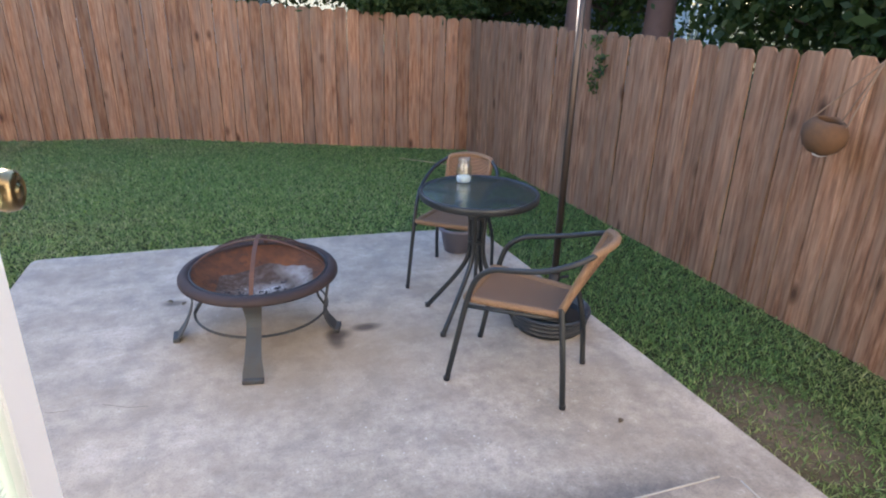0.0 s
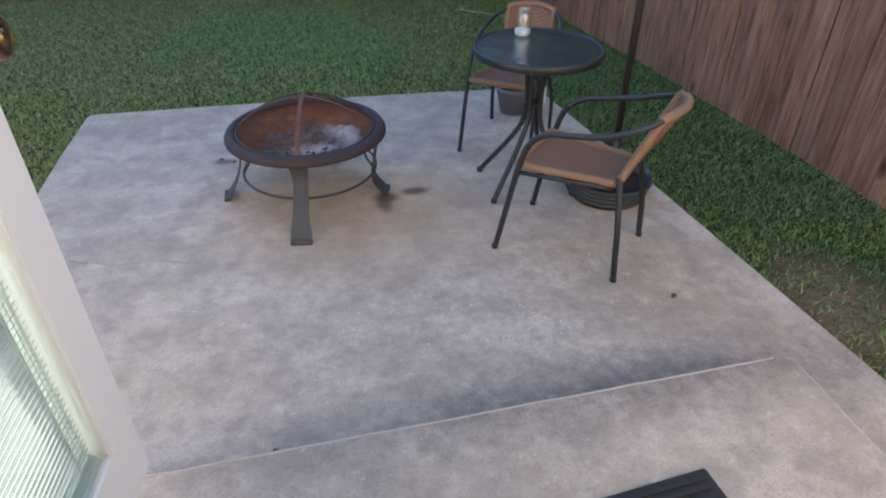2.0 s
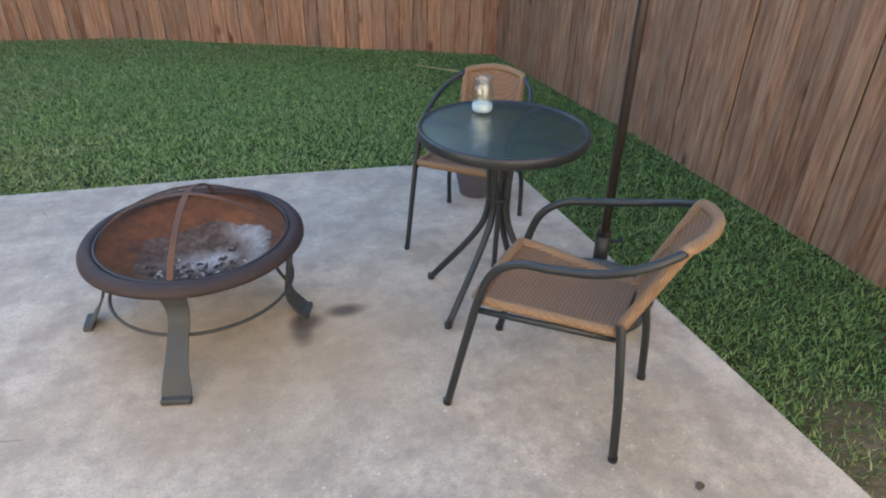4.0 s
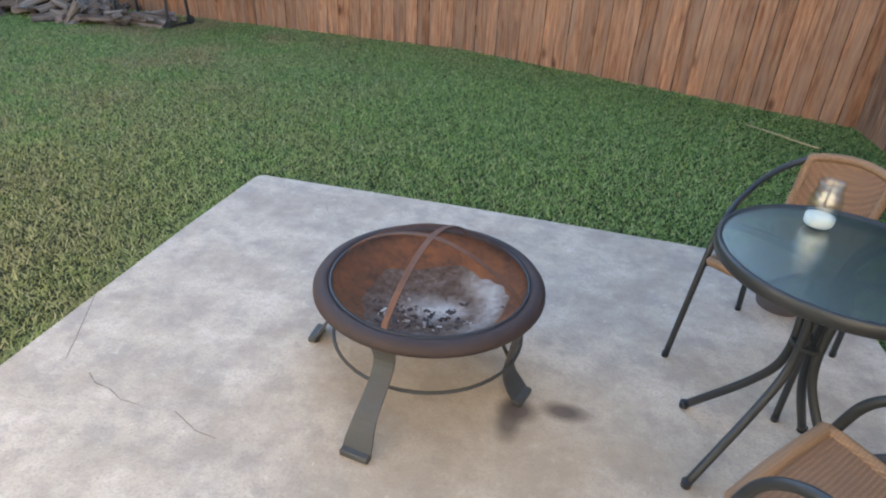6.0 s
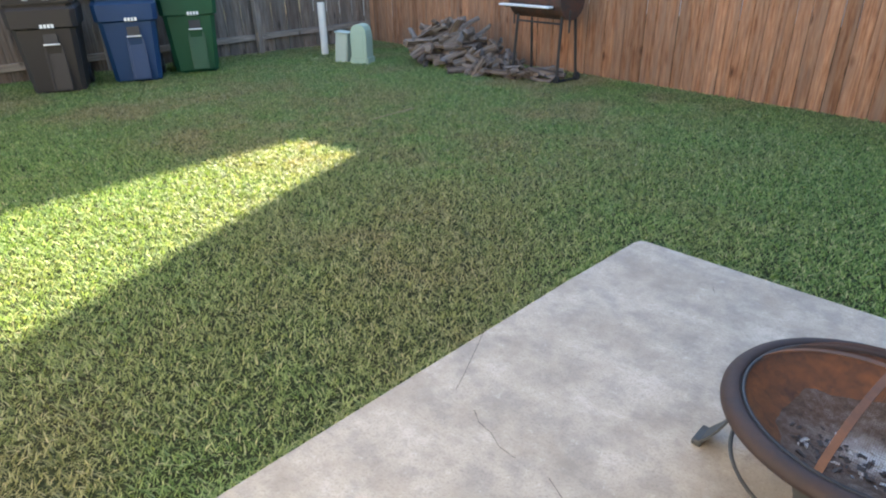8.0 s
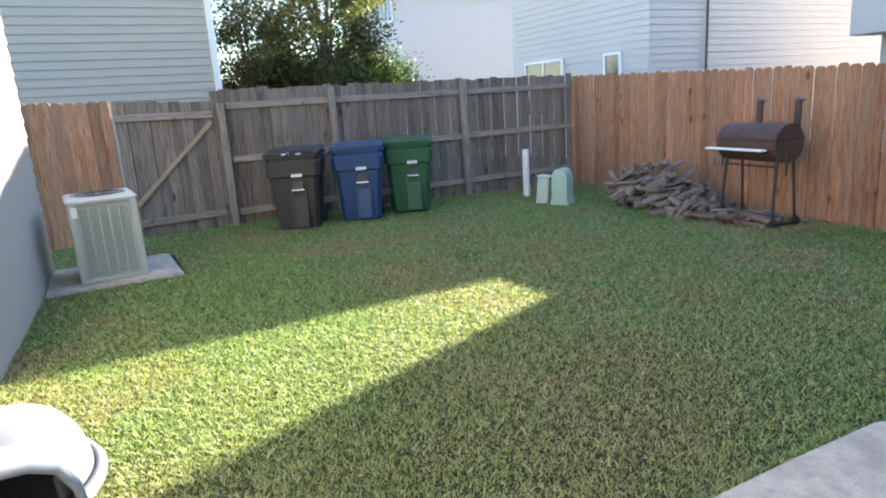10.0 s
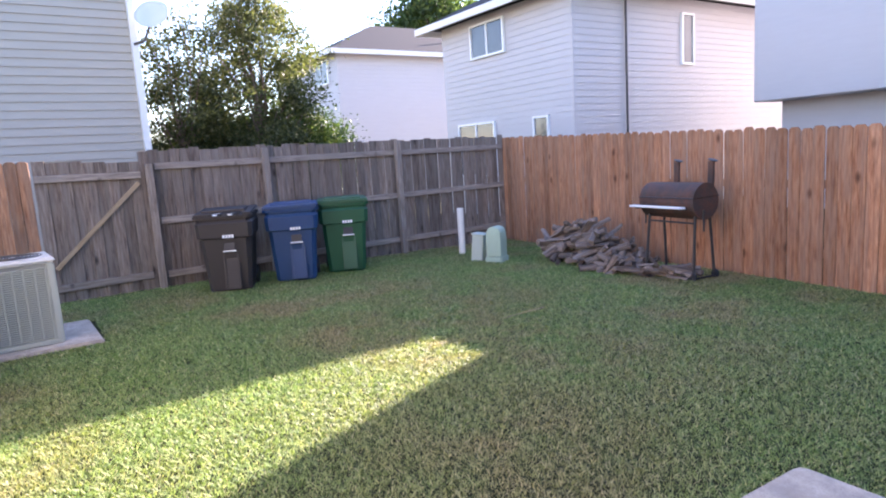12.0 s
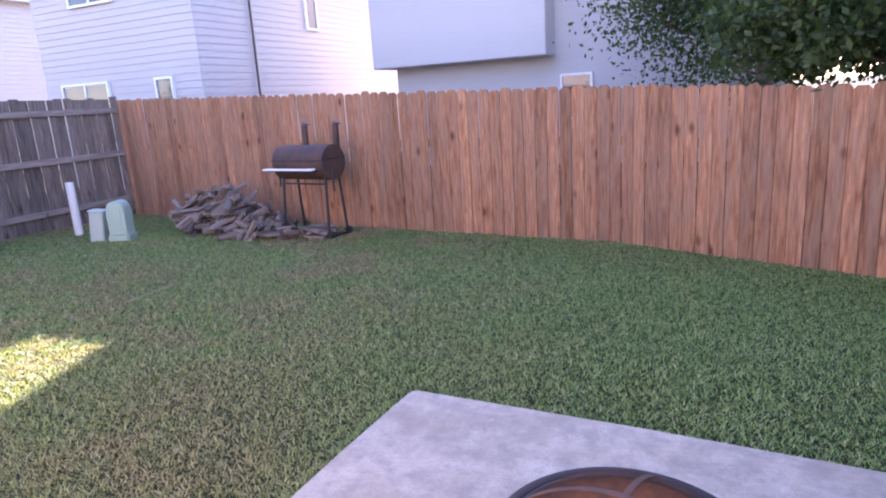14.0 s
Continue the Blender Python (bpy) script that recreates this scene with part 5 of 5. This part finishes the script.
def build_utilities():
    u = thing("utility_pedestal", pose(-7.12, 7.02, ground_z(0, 7), 0, 0, 25), "pale green plastic cable pedestal in the grass", "utility box")
    bm = bmesh.new()
    side = [(-0.12, 0.05), (0.12, 0.05), (0.122, 0.36), (0.112, 0.46), (0.080, 0.515), (0.03, 0.535), (-0.03, 0.535), (-0.080, 0.515), (-0.112, 0.46), (-0.122, 0.36)]
    near = [bm.verts.new((x, -0.11, z)) for x, z in side]
    back = [bm.verts.new((x, 0.11, z)) for x, z in side]
    bm.faces.new(near)
    bm.faces.new(back[::-1])
    for k in range(len(side)):
        q = (k + 1) % len(side)
        bm.faces.new((near[k], back[k], back[q], near[q]))
    soften(bm, 0.010, 2)
    cover = part("cover", bm, BOX_GREEN, u)
    bm = bmesh.new()
    box(bm, (0, -0.113, 0.30), (0.15, 0.008, 0.30))
    soften(bm, 0.003, 1)
    part("front_panel", bm, BOX_GREEN, cover)
    bm = bmesh.new()
    box(bm, (0, 0, 0.045), (0.28, 0.26, 0.12))
    soften(bm, 0.02, 2)
    part("base", bm, BOX_GREEN, u)
    u = thing("utility_box", pose(-7.42, 6.90, ground_z(0, 6.9), 0, 6, 25), "leaning pale green metal utility box in the grass", "utility box")
    bm = bmesh.new()
    box(bm, (0, 0, 0.20), (0.19, 0.16, 0.42))
    soften(bm, 0.012, 2)
    part("cover", bm, BOX_GREY, u)
    bm = bmesh.new()
    box(bm, (0, 0, 0.415), (0.215, 0.185, 0.022))
    soften(bm, 0.006, 1)
    part("cap", bm, BOX_GREY, u)
    u = thing("pvc_pipe", pose(-8.2, 7.15, ground_z(0, 7.15)), "white plastic pipe standing upright in the lawn", "pipe")
    bm = bmesh.new()
    lathe(bm, [(0, -0.02), (0.055, -0.02), (0.055, 0.76), (0.047, 0.76), (0.047, 0.5), (0, 0.5)], 20)
    part("tube", bm, PVC, u, smooth=False)


build_utilities()


def build_grill():
    z0 = ground_z(0, 7.8)
    g = thing("barrel_grill", pose(-4.54, 7.80, z0 + 0.002, 0, 0, -6), "rusty dark barrel charcoal grill with two chimneys", "grill")
    zc, r, half = 0.93, 0.215, 0.41

    def drum(a0, a1):
        bm = bmesh.new()
        rows = []
        for x in (-half, half):
            rows.append([bm.verts.new((x, r * math.cos(radians(a)), zc + r * math.sin(radians(a)))) for a in np.linspace(a0, a1, 17)])
        for i in range(16):
            bm.faces.new((rows[0][i], rows[0][i + 1], rows[1][i + 1], rows[1][i]))
        bm.faces.new(rows[0])
        bm.faces.new(rows[1][::-1])
        return bm
    part("firebox", drum(170, 372), GRILL_METAL, g, "rust-brown lower drum", smooth=False)
    lid = part("lid", drum(14, 168), GRILL_METAL, g, "dark lid with a rusty front")
    bm = bmesh.new()
    for a in (14, 168):
        tube(bm, [(-half - 0.004, r * math.cos(radians(a)) * 1.01, zc + r * math.sin(radians(a)) * 1.01), (half + 0.004, r * math.cos(radians(a)) * 1.01, zc + r * math.sin(radians(a)) * 1.01)], 0.009, 6)
    part("lid_edge", bm, BLACK, lid)
    bm = bmesh.new()
    box(bm, (-0.06, -0.30, zc - 0.06), (0.80, 0.09, 0.022))
    soften(bm, 0.006, 1)
    part("front_shelf", bm, SIGN_WHITE, g, "pale bare wood front shelf")
    for x in (-0.38, 0.30):
        bm = bmesh.new()
        box(bm, (x, -0.25, zc - 0.08), (0.02, 0.12, 0.02))
        part("shelf_bracket", bm, BLACK, g)
    for x in (-0.13, 0.37):
        bm = bmesh.new()
        tube(bm, [(x, 0.13, zc + 0.12), (x, 0.14, zc + 0.45)], 0.038, 14)
        ch = part("chimney", bm, GRILL_METAL, g)
        bm = bmesh.new()
        lathe(bm, [(0, 0.0), (0.055, 0.0), (0.055, 0.008), (0, 0.012)], 16)
        part("damper", bm, BLACK, ch, at=pose(x + 0.02, 0.14, zc + 0.46, 0, 18, 0))
    for x, y in ((-0.33, -0.12), (-0.33, 0.12), (0.36, -0.12), (0.36, 0.12)):
        bm = bmesh.new()
        tube(bm, [(x, y, zc - 0.15), (x * 1.06, y * 1.5, 0.01)], 0.017, 8)
        part("leg", bm, BLACK, g)
    bm = bmesh.new()
    tube(bm, [(-0.34, -0.14, zc - 0.25), (0.37, -0.14, zc - 0.25)], 0.012, 6)
    part("cross_bar", bm, BLACK, g)
    bm = bmesh.new()
    tube(bm, [(0.385, -0.18, 0.03), (0.385, 0.18, 0.03)], 0.014, 6)
    part("axle", bm, BLACK, g)
    for s in (-1, 1):
        bm = bmesh.new()
        lathe(bm, [(0, -0.012), (0.05, -0.012), (0.055, 0), (0.05, 0.012), (0, 0.012)], 16)
        part("wheel", bm, BLACK, g, at=pose(0.385, s * 0.19, 0.055, 90))
    bm = bmesh.new()
    tube(bm, [(half + 0.01, -0.05, zc - 0.1), (half + 0.01, -0.05, zc - 0.35)], 0.012, 6)
    part("side_hook", bm, BLACK, g)
    bm = bmesh.new()
    tube(bm, [(-half - 0.01, -0.1, zc - 0.05), (-half - 0.01, -0.1, zc - 0.30)], 0.012, 6)
    part("side_hook", bm, BLACK, g)


build_grill()


def build_woodpile():
    rng = random.Random(21)
    w = thing("firewood_pile", pose(-5.86, 7.68, ground_z(0, 7.6), 0, 0, -4), "untidy heap of grey split firewood against the fence", "firewood")
    shapes = []
    for k in range(7):
        bm = bmesh.new()
        ln, a, b = rng.uniform(0.26, 0.50), rng.uniform(0.030, 0.062), rng.uniform(0.016, 0.036)
        sect = [(-a, -b), (a, -b * 0.6), (a * 0.7, b), (-a * 0.3, b * 1.3), (-a * 0.9, b * 0.4)]
        rings = []
        for x in np.linspace(-ln / 2, ln / 2, 5):
            rings.append([bm.verts.new((x + rng.uniform(-0.01, 0.01), y + rng.uniform(-0.008, 0.008), z + rng.uniform(-0.006, 0.006))) for y, z in sect])
        for p, q in zip(rings, rings[1:]):
            for i in range(5):
                j = (i + 1) % 5
                bm.faces.new((p[i], p[j], q[j], q[i]))
        bm.faces.new(rings[0][::-1])
        bm.faces.new(rings[-1])
        me = mesh(bm, "log")
        me.materials.append(LOG)
        shapes.append(me)
    for i in range(170):
        u = rng.random() ** 0.9
        x = -0.82 + 1.62 * u
        high = 0.54 * max(0.0, 1 - abs((x + 0.18) / 0.80) ** 1.7) + 0.06
        if x > 0.6:
            high = 0.14
        z = rng.random() ** 0.8 * high
        y = rng.uniform(-0.36, 0.36) * (1 - 0.7 * z / 0.6)
        o = new("log", rng.choice(shapes))
        o.parent = w
        ang = rng.gauss(12, 24) if rng.random() < 0.7 else rng.gauss(90, 25)
        o.matrix_basis = pose(x, y, z + 0.03, rng.uniform(-70, 70), rng.gauss(-14, 20), ang)
    s = thing("log_heap", pose(-4.72, 7.56, ground_z(0, 7.5), 0, 0, 10), "a few loose split logs lying in the grass by the grill", "firewood")
    for i in range(18):
        o = new("log", rng.choice(shapes))
        o.parent = s
        o.matrix_basis = pose(rng.uniform(-0.35, 0.4), rng.uniform(-0.12, 0.16), 0.03 + rng.random() * 0.12, rng.uniform(-30, 30), rng.gauss(0, 8), rng.gauss(0, 40))


build_woodpile()


# ---- trees, hedge, distance ----
def leaf_material(name, a, b, c):
    n = Nodes(name)
    g = n.tree.nodes.new("ShaderNodeNewGeometry")
    col = n.ramp(g.outputs["Random Per Island"], [(0.0, a), (0.55, b), (1.0, c)])
    big = n.noise(n.world(), 0.9, 3)
    col = n.mix(n.ramp(big, [(0.4, 0.0), (0.7, 0.5)]), col, a)
    mat = n.out(col, 0.55, spec=0.3)
    t = n.tree.nodes.new("ShaderNodeBsdfTranslucent")
    n.link(n.mix(1.0, col, (1.5, 1.6, 0.8), "MULTIPLY"), t.inputs["Color"])
    mx = n.tree.nodes.new("ShaderNodeMixShader")
    mx.inputs[0].default_value = 0.4
    n.link(n.bsdf.outputs[0], mx.inputs[1])
    n.link(t.outputs[0], mx.inputs[2])
    n.link(mx.outputs[0], n.tree.nodes["Material Output"].inputs["Surface"])
    return mat


LEAF = leaf_material("green_leaves", (0.030, 0.055, 0.018), (0.055, 0.090, 0.030), (0.11, 0.14, 0.05))
LEAF_DRY = leaf_material("olive_leaves", (0.038, 0.050, 0.019), (0.080, 0.092, 0.038), (0.165, 0.165, 0.075))
BARK = plain("tree_bark", (0.16, 0.115, 0.09), 0.95, vary=0.5, scale=18, bump=1.0)
BARK_RED = plain("reddish_bark", (0.165, 0.098, 0.080), 0.95, vary=0.5, scale=12, bump=1.0)


def leaf_mesh(name, points, size, rng, material, parent):
    n = len(points)
    d = rng.normal(size=(n, 3))
    d /= np.linalg.norm(d, axis=1)[:, None]
    e = np.cross(d, rng.normal(size=(n, 3)))
    e /= np.linalg.norm(e, axis=1)[:, None]
    ln = (size * rng.uniform(0.6, 1.35, n))[:, None]
    v = np.stack([points - d * ln * 0.5, points + e * ln * 0.26, points + d * ln * 0.5, points - e * ln * 0.26], 1).astype(np.float32)
    me = bpy.data.meshes.new(name)
    me.vertices.add(n * 4)
    me.vertices.foreach_set("co", v.ravel())
    me.loops.add(n * 4)
    me.loops.foreach_set("vertex_index", np.arange(n * 4, dtype=np.int32))
    me.polygons.add(n)
    me.polygons.foreach_set("loop_start", (np.arange(n) * 4).astype(np.int32))
    me.update(calc_edges=True)
    me.materials.append(material)
    o = new(name, me)
    o.parent = parent
    return o


def tree(x, y, label, centre, radii, clumps, per, leaf, trunk_r, seed, material, bark=BARK, category="tree", spread=0.34, fork=None):
    """A trunk that forks into limbs, with leaves in uneven clumps along twigs."""
    rng = np.random.default_rng(seed)
    t = thing("tree", pose(x, y, -0.1), label, category)
    c, r = np.array(centre), np.array(radii)
    fork = fork or max(0.4, c[2] - r[2] * 0.75)
    bm = bmesh.new()
    tube(bm, curve([(0, 0, 0), (0.04, 0.02, fork * 0.5), (c[0] * 0.2, c[1] * 0.2, fork), (c[0] * 0.8, c[1] * 0.8, c[2] + r[2] * 0.2)], 5), list(np.linspace(trunk_r, trunk_r * 0.3, 16)), 10)
    part("trunk", bm, bark, t, smooth=True)
    pts, limbs = [], bmesh.new()
    for i in range(clumps):
        while True:
            q = rng.uniform(-1, 1, 3)
            if 0.25 < np.linalg.norm(q) < 1:
                break
        q = q * (0.82 + 0.3 * rng.random())
        p = c + q * r
        root = np.array([c[0] * 0.3, c[1] * 0.3, fork + (p[2] - fork) * 0.35 * rng.random()])
        mid = (root + p) / 2 + rng.normal(size=3) * 0.12 * r
        if i % 3 == 0:
            tube(limbs, curve([tuple(root), tuple(mid), tuple(p)], 4), list(np.linspace(trunk_r * 0.35, 0.008, 9)), 5)
        s = spread * rng.uniform(0.6, 1.3) * r.mean()
        n = int(per * rng.uniform(0.5, 1.4))
        g = rng.normal(size=(n, 3)) * s * np.array([0.55, 0.55, 0.42])
        pts.append(p + g)
    part("limb", limbs, bark, t)
    leaf_mesh("crown", np.concatenate(pts), leaf, rng, material, t)
    return t


tree(-13.4, 5.7, "olive-green garden tree with a loose airy crown behind the fence", (0, -0.1, 3.2), (1.4, 1.45, 2.2), 90, 420, 0.075, 0.13, 1, LEAF_DRY, spread=0.25)
tree(-13.0, 4.0, "sparse young tree with thin twigs beside the house next door", (0, 0, 3.1), (0.95, 0.9, 1.9), 52, 230, 0.075, 0.07, 2, LEAF_DRY)
tree(-14.2, 6.5, "dark green rounded shrub in the neighbour's yard", (0, 0, 1.85), (1.2, 1.6, 1.45), 75, 600, 0.08, 0.09, 3, LEAF, category="shrub")
tree(-12.9, 3.75, "low yellow-green bush at the corner of the house next door", (0, 0, 1.55), (0.75, 0.8, 0.75), 46, 330, 0.085, 0.05, 12, LEAF_DRY, category="shrub")
tree(-14.4, 5.1, "dense dark green bush behind the grey fence", (0, 0, 1.6), (1.1, 1.6, 1.15), 70, 520, 0.09, 0.07, 13, LEAF, category="shrub")
tree(-34.0, 24.0, "tall far tree standing behind the houses", (0, 0, 9.4), (3.4, 3.4, 3.2), 46, 260, 0.32, 0.3, 4, LEAF)
tree(0.6, 12.6, "large dark green tree behind the back fence", (0.0, 0, 4.2), (2.3, 1.9, 2.7), 105, 620, 0.085, 0.18, 5, LEAF)
tree(4.0, 12.6, "loose leafy tree with sky showing through its crown", (0, 0, 3.9), (1.7, 1.6, 2.5), 50, 360, 0.085, 0.13, 6, LEAF_DRY)
tree(1.75, 8.35, "leafy green shrub spilling over the top of the fence", (0.0, -0.25, 2.05), (1.7, 0.85, 0.75), 58, 330, 0.085, 0.06, 7, LEAF, category="shrub", spread=0.30)
tree(3.75, 6.45, "thick reddish-brown tree trunk with dark foliage behind the fence", (0.6, 0.8, 3.6), (2.2, 1.9, 1.6), 70, 330, 0.12, 0.20, 8, LEAF, bark=BARK_RED, fork=2.3)
tree(4.6, 6.15, "second reddish-brown tree trunk standing behind the fence", (0.5, 0.6, 3.8), (1.6, 1.4, 1.2), 40, 300, 0.12, 0.24, 9, LEAF, bark=BARK_RED, fork=2.4)
tree(6.3, 4.7, "dark evergreen shrub behind the side fence", (0, 0, 2.0), (1.7, 1.6, 1.5), 70, 330, 0.11, 0.12, 10, LEAF, category="shrub")

tree(5.1, 8.0, "dark leafy tree crown filling the gap above the fence", (0, 0, 2.5), (1.7, 1.3, 1.5), 80, 360, 0.11, 0.11, 14, LEAF)
tree(3.5, 9.0, "dense dark green shrub behind the fence corner", (0, 0, 2.1), (1.5, 1.0, 1.2), 70, 340, 0.10, 0.08, 15, LEAF, category="shrub")
tree(2.3, 7.75, "leafy branch end hanging over the fence corner", (-0.1, -0.55, 1.75), (0.75, 0.45, 0.42), 34, 260, 0.07, 0.04, 16, LEAF, category="shrub", spread=0.3)
# Unseen tree added to keep sky light off the side fence and grass.
tree(6.5, 2.4, "tall dark green tree added unseen beyond the side fence", (0, 0, 3.6), (2.0, 2.4, 2.2), 90, 360, 0.13, 0.18, 17, LEAF)


def build_vine():
    rng = np.random.default_rng(30)
    v = thing("vine", pose(2.665, 4.15, 0.9), "small green vine clinging to the fence boards", "vine")
    bm = bmesh.new()
    tube(bm, curve([(0, -0.02, -0.05), (-0.01, 0.02, 0.12), (0, -0.02, 0.25), (0, 0.05, 0.42)], 5), 0.004, 5)
    part("stem", bm, BARK, v)
    k = rng.random(150)
    p = np.stack([-0.02 + rng.normal(size=150) * 0.012, 0.05 * np.sin(k * 9) + rng.normal(size=150) * 0.045, k * 0.42], 1)
    leaf_mesh("foliage", p, 0.045, rng, LEAF, v)


build_vine()


def build_far_house():
    h = thing("house", pose(9.9, 12.0, -0.3, 0, 0, 40), "blue-grey house with a dark window beyond the side fence", "house")
    bm = bmesh.new()
    box(bm, (0, 2.5, 1.8), (7.5, 5, 3.6))
    part("wall", bm, plain("blue_grey_paint", (0.20, 0.235, 0.27), 0.7, vary=0.1), h)
    wall_window(h, -0.3, -0.03, 0.55, 1.85, 1.5, 0)
    hip_roof(-3.75, 0, 3.75, 5, 3.65, 1.3, 0.4, h)


build_far_house()


def build_dish():
    d = thing("satellite_dish", pose(-11.0, 3.20, 3.94, 0, 0, 0), "white satellite dish on an arm at the house corner", "satellite dish")
    bm = bmesh.new()
    lathe(bm, [(0, 0.0), (0.13, 0.012), (0.22, 0.035), (0.265, 0.052), (0.265, 0.060), (0.22, 0.043), (0.13, 0.02), (0, 0.008)], 32)
    part("reflector", bm, AC_TOP, d, smooth=True, at=pose(0.12, 0.12, 0.05, 60, 0, 60))
    bm = bmesh.new()
    tube(bm, curve([(-0.12, -0.16, -0.35), (0.0, -0.02, -0.3), (0.1, 0.1, 0.02)], 5), 0.022, 8)
    part("arm", bm, DARK, d)


build_dish()


# ---- lawn ----
def build_grass():
    rng = np.random.default_rng(5)
    count = 1100000
    x = rng.uniform(-9.05, 2.85, count)
    y = rng.uniform(0.35, 8.85, count)
    back = np.where(x < -0.9, 8.81 - (x + 9.1) * 0.0927, 8.05 - (x + 0.9) * 0.425)
    side = 2.56 + (6.60 - y) * 0.0458
    patio = (x > -1.235) & (x < 1.905 - 0.063 * y) & (y < 4.03)
    pad = (x > -7.6) & (x < -6.45) & (y > 0.5) & (y < 1.72)
    bare = ((x - 2.05) / 0.22) ** 2 + ((y - 1.50) / 0.34) ** 2
    keep = (y < back) & (x < side) & ~patio & ~pad & ((bare > 1.2) | (rng.random(count) < 0.4))
    # denser near the patio
    far = np.hypot(x - 0.2, y - 1.2)
    keep &= rng.random(count) < np.clip(1.25 - far * 0.06, 0.45, 1.0)
    x, y = x[keep], y[keep]
    # blades that lean over the patio's edge
    k = 5200
    t = rng.random(k)
    ex = np.concatenate([np.full(k // 2, -1.25) - rng.random(k // 2) * 0.04, -1.2 + 2.95 * t[k // 2: k // 2 + k // 4], 1.875 - 0.045 * (0.3 + 3.5 * t[-(k - k // 2 - k // 4):]) + 0.01])
    ey = np.concatenate([0.4 + 3.55 * t[: k // 2], np.full(k // 4, 3.99) + rng.random(k // 4) * 0.03, 0.3 + 3.5 * t[-(k - k // 2 - k // 4):]])
    x, y = np.concatenate([x, ex]), np.concatenate([y, ey])
    n = len(x)
    z = -0.045 - 0.02 * np.clip(y - 4.0, 0, 5) - 0.004
    far = np.hypot(x - 0.2, y - 1.2)
    clump = 0.5 + 0.25 * (np.sin(x * 61 + 3 * np.sin(y * 23)) + np.sin(y * 53 + 3 * np.sin(x * 29)))
    h = rng.uniform(0.010, 0.026, n) * (0.65 + 0.75 * clump) * (1 + 0.02 * far)
    w = rng.uniform(0.0014, 0.0029, n) * (1 + 0.10 * far)
    a = rng.uniform(0, 2 * np.pi, n)
    lean = rng.uniform(0.5, 2.0, n) * h
    b = a + rng.uniform(-0.6, 0.6, n)
    sx, sy = -np.sin(a) * w, np.cos(a) * w
    v = np.empty((n, 5, 3), np.float32)
    mx, my = x + np.cos(b) * lean * 0.4, y + np.sin(b) * lean * 0.4
    v[:, 0] = np.stack([x - sx, y - sy, z], 1)
    v[:, 1] = np.stack([x + sx, y + sy, z], 1)
    v[:, 2] = np.stack([mx - sx * 0.8, my - sy * 0.8, z + h * 0.62], 1)
    v[:, 3] = np.stack([mx + sx * 0.8, my + sy * 0.8, z + h * 0.62], 1)
    v[:, 4] = np.stack([x + np.cos(b) * lean, y + np.sin(b) * lean, z + h], 1)
    base = (np.arange(n) * 5)[:, None]
    loops = np.concatenate([base + [0, 1, 3, 2], base + [2, 3, 4]], 1).astype(np.int32)
    me = bpy.data.meshes.new("grass")
    me.vertices.add(n * 5)
    me.vertices.foreach_set("co", v.ravel())
    me.loops.add(n * 7)
    me.loops.foreach_set("vertex_index", loops.ravel())
    me.polygons.add(n * 2)
    starts = (np.arange(n)[:, None] * 7 + [0, 4]).astype(np.int32)
    me.polygons.foreach_set("loop_start", starts.ravel())
    me.update(calc_edges=True)
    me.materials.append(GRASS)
    tagged(new("grass", me), "short green lawn grass with dry brown patches", "grass", kind="stuff")


build_grass()
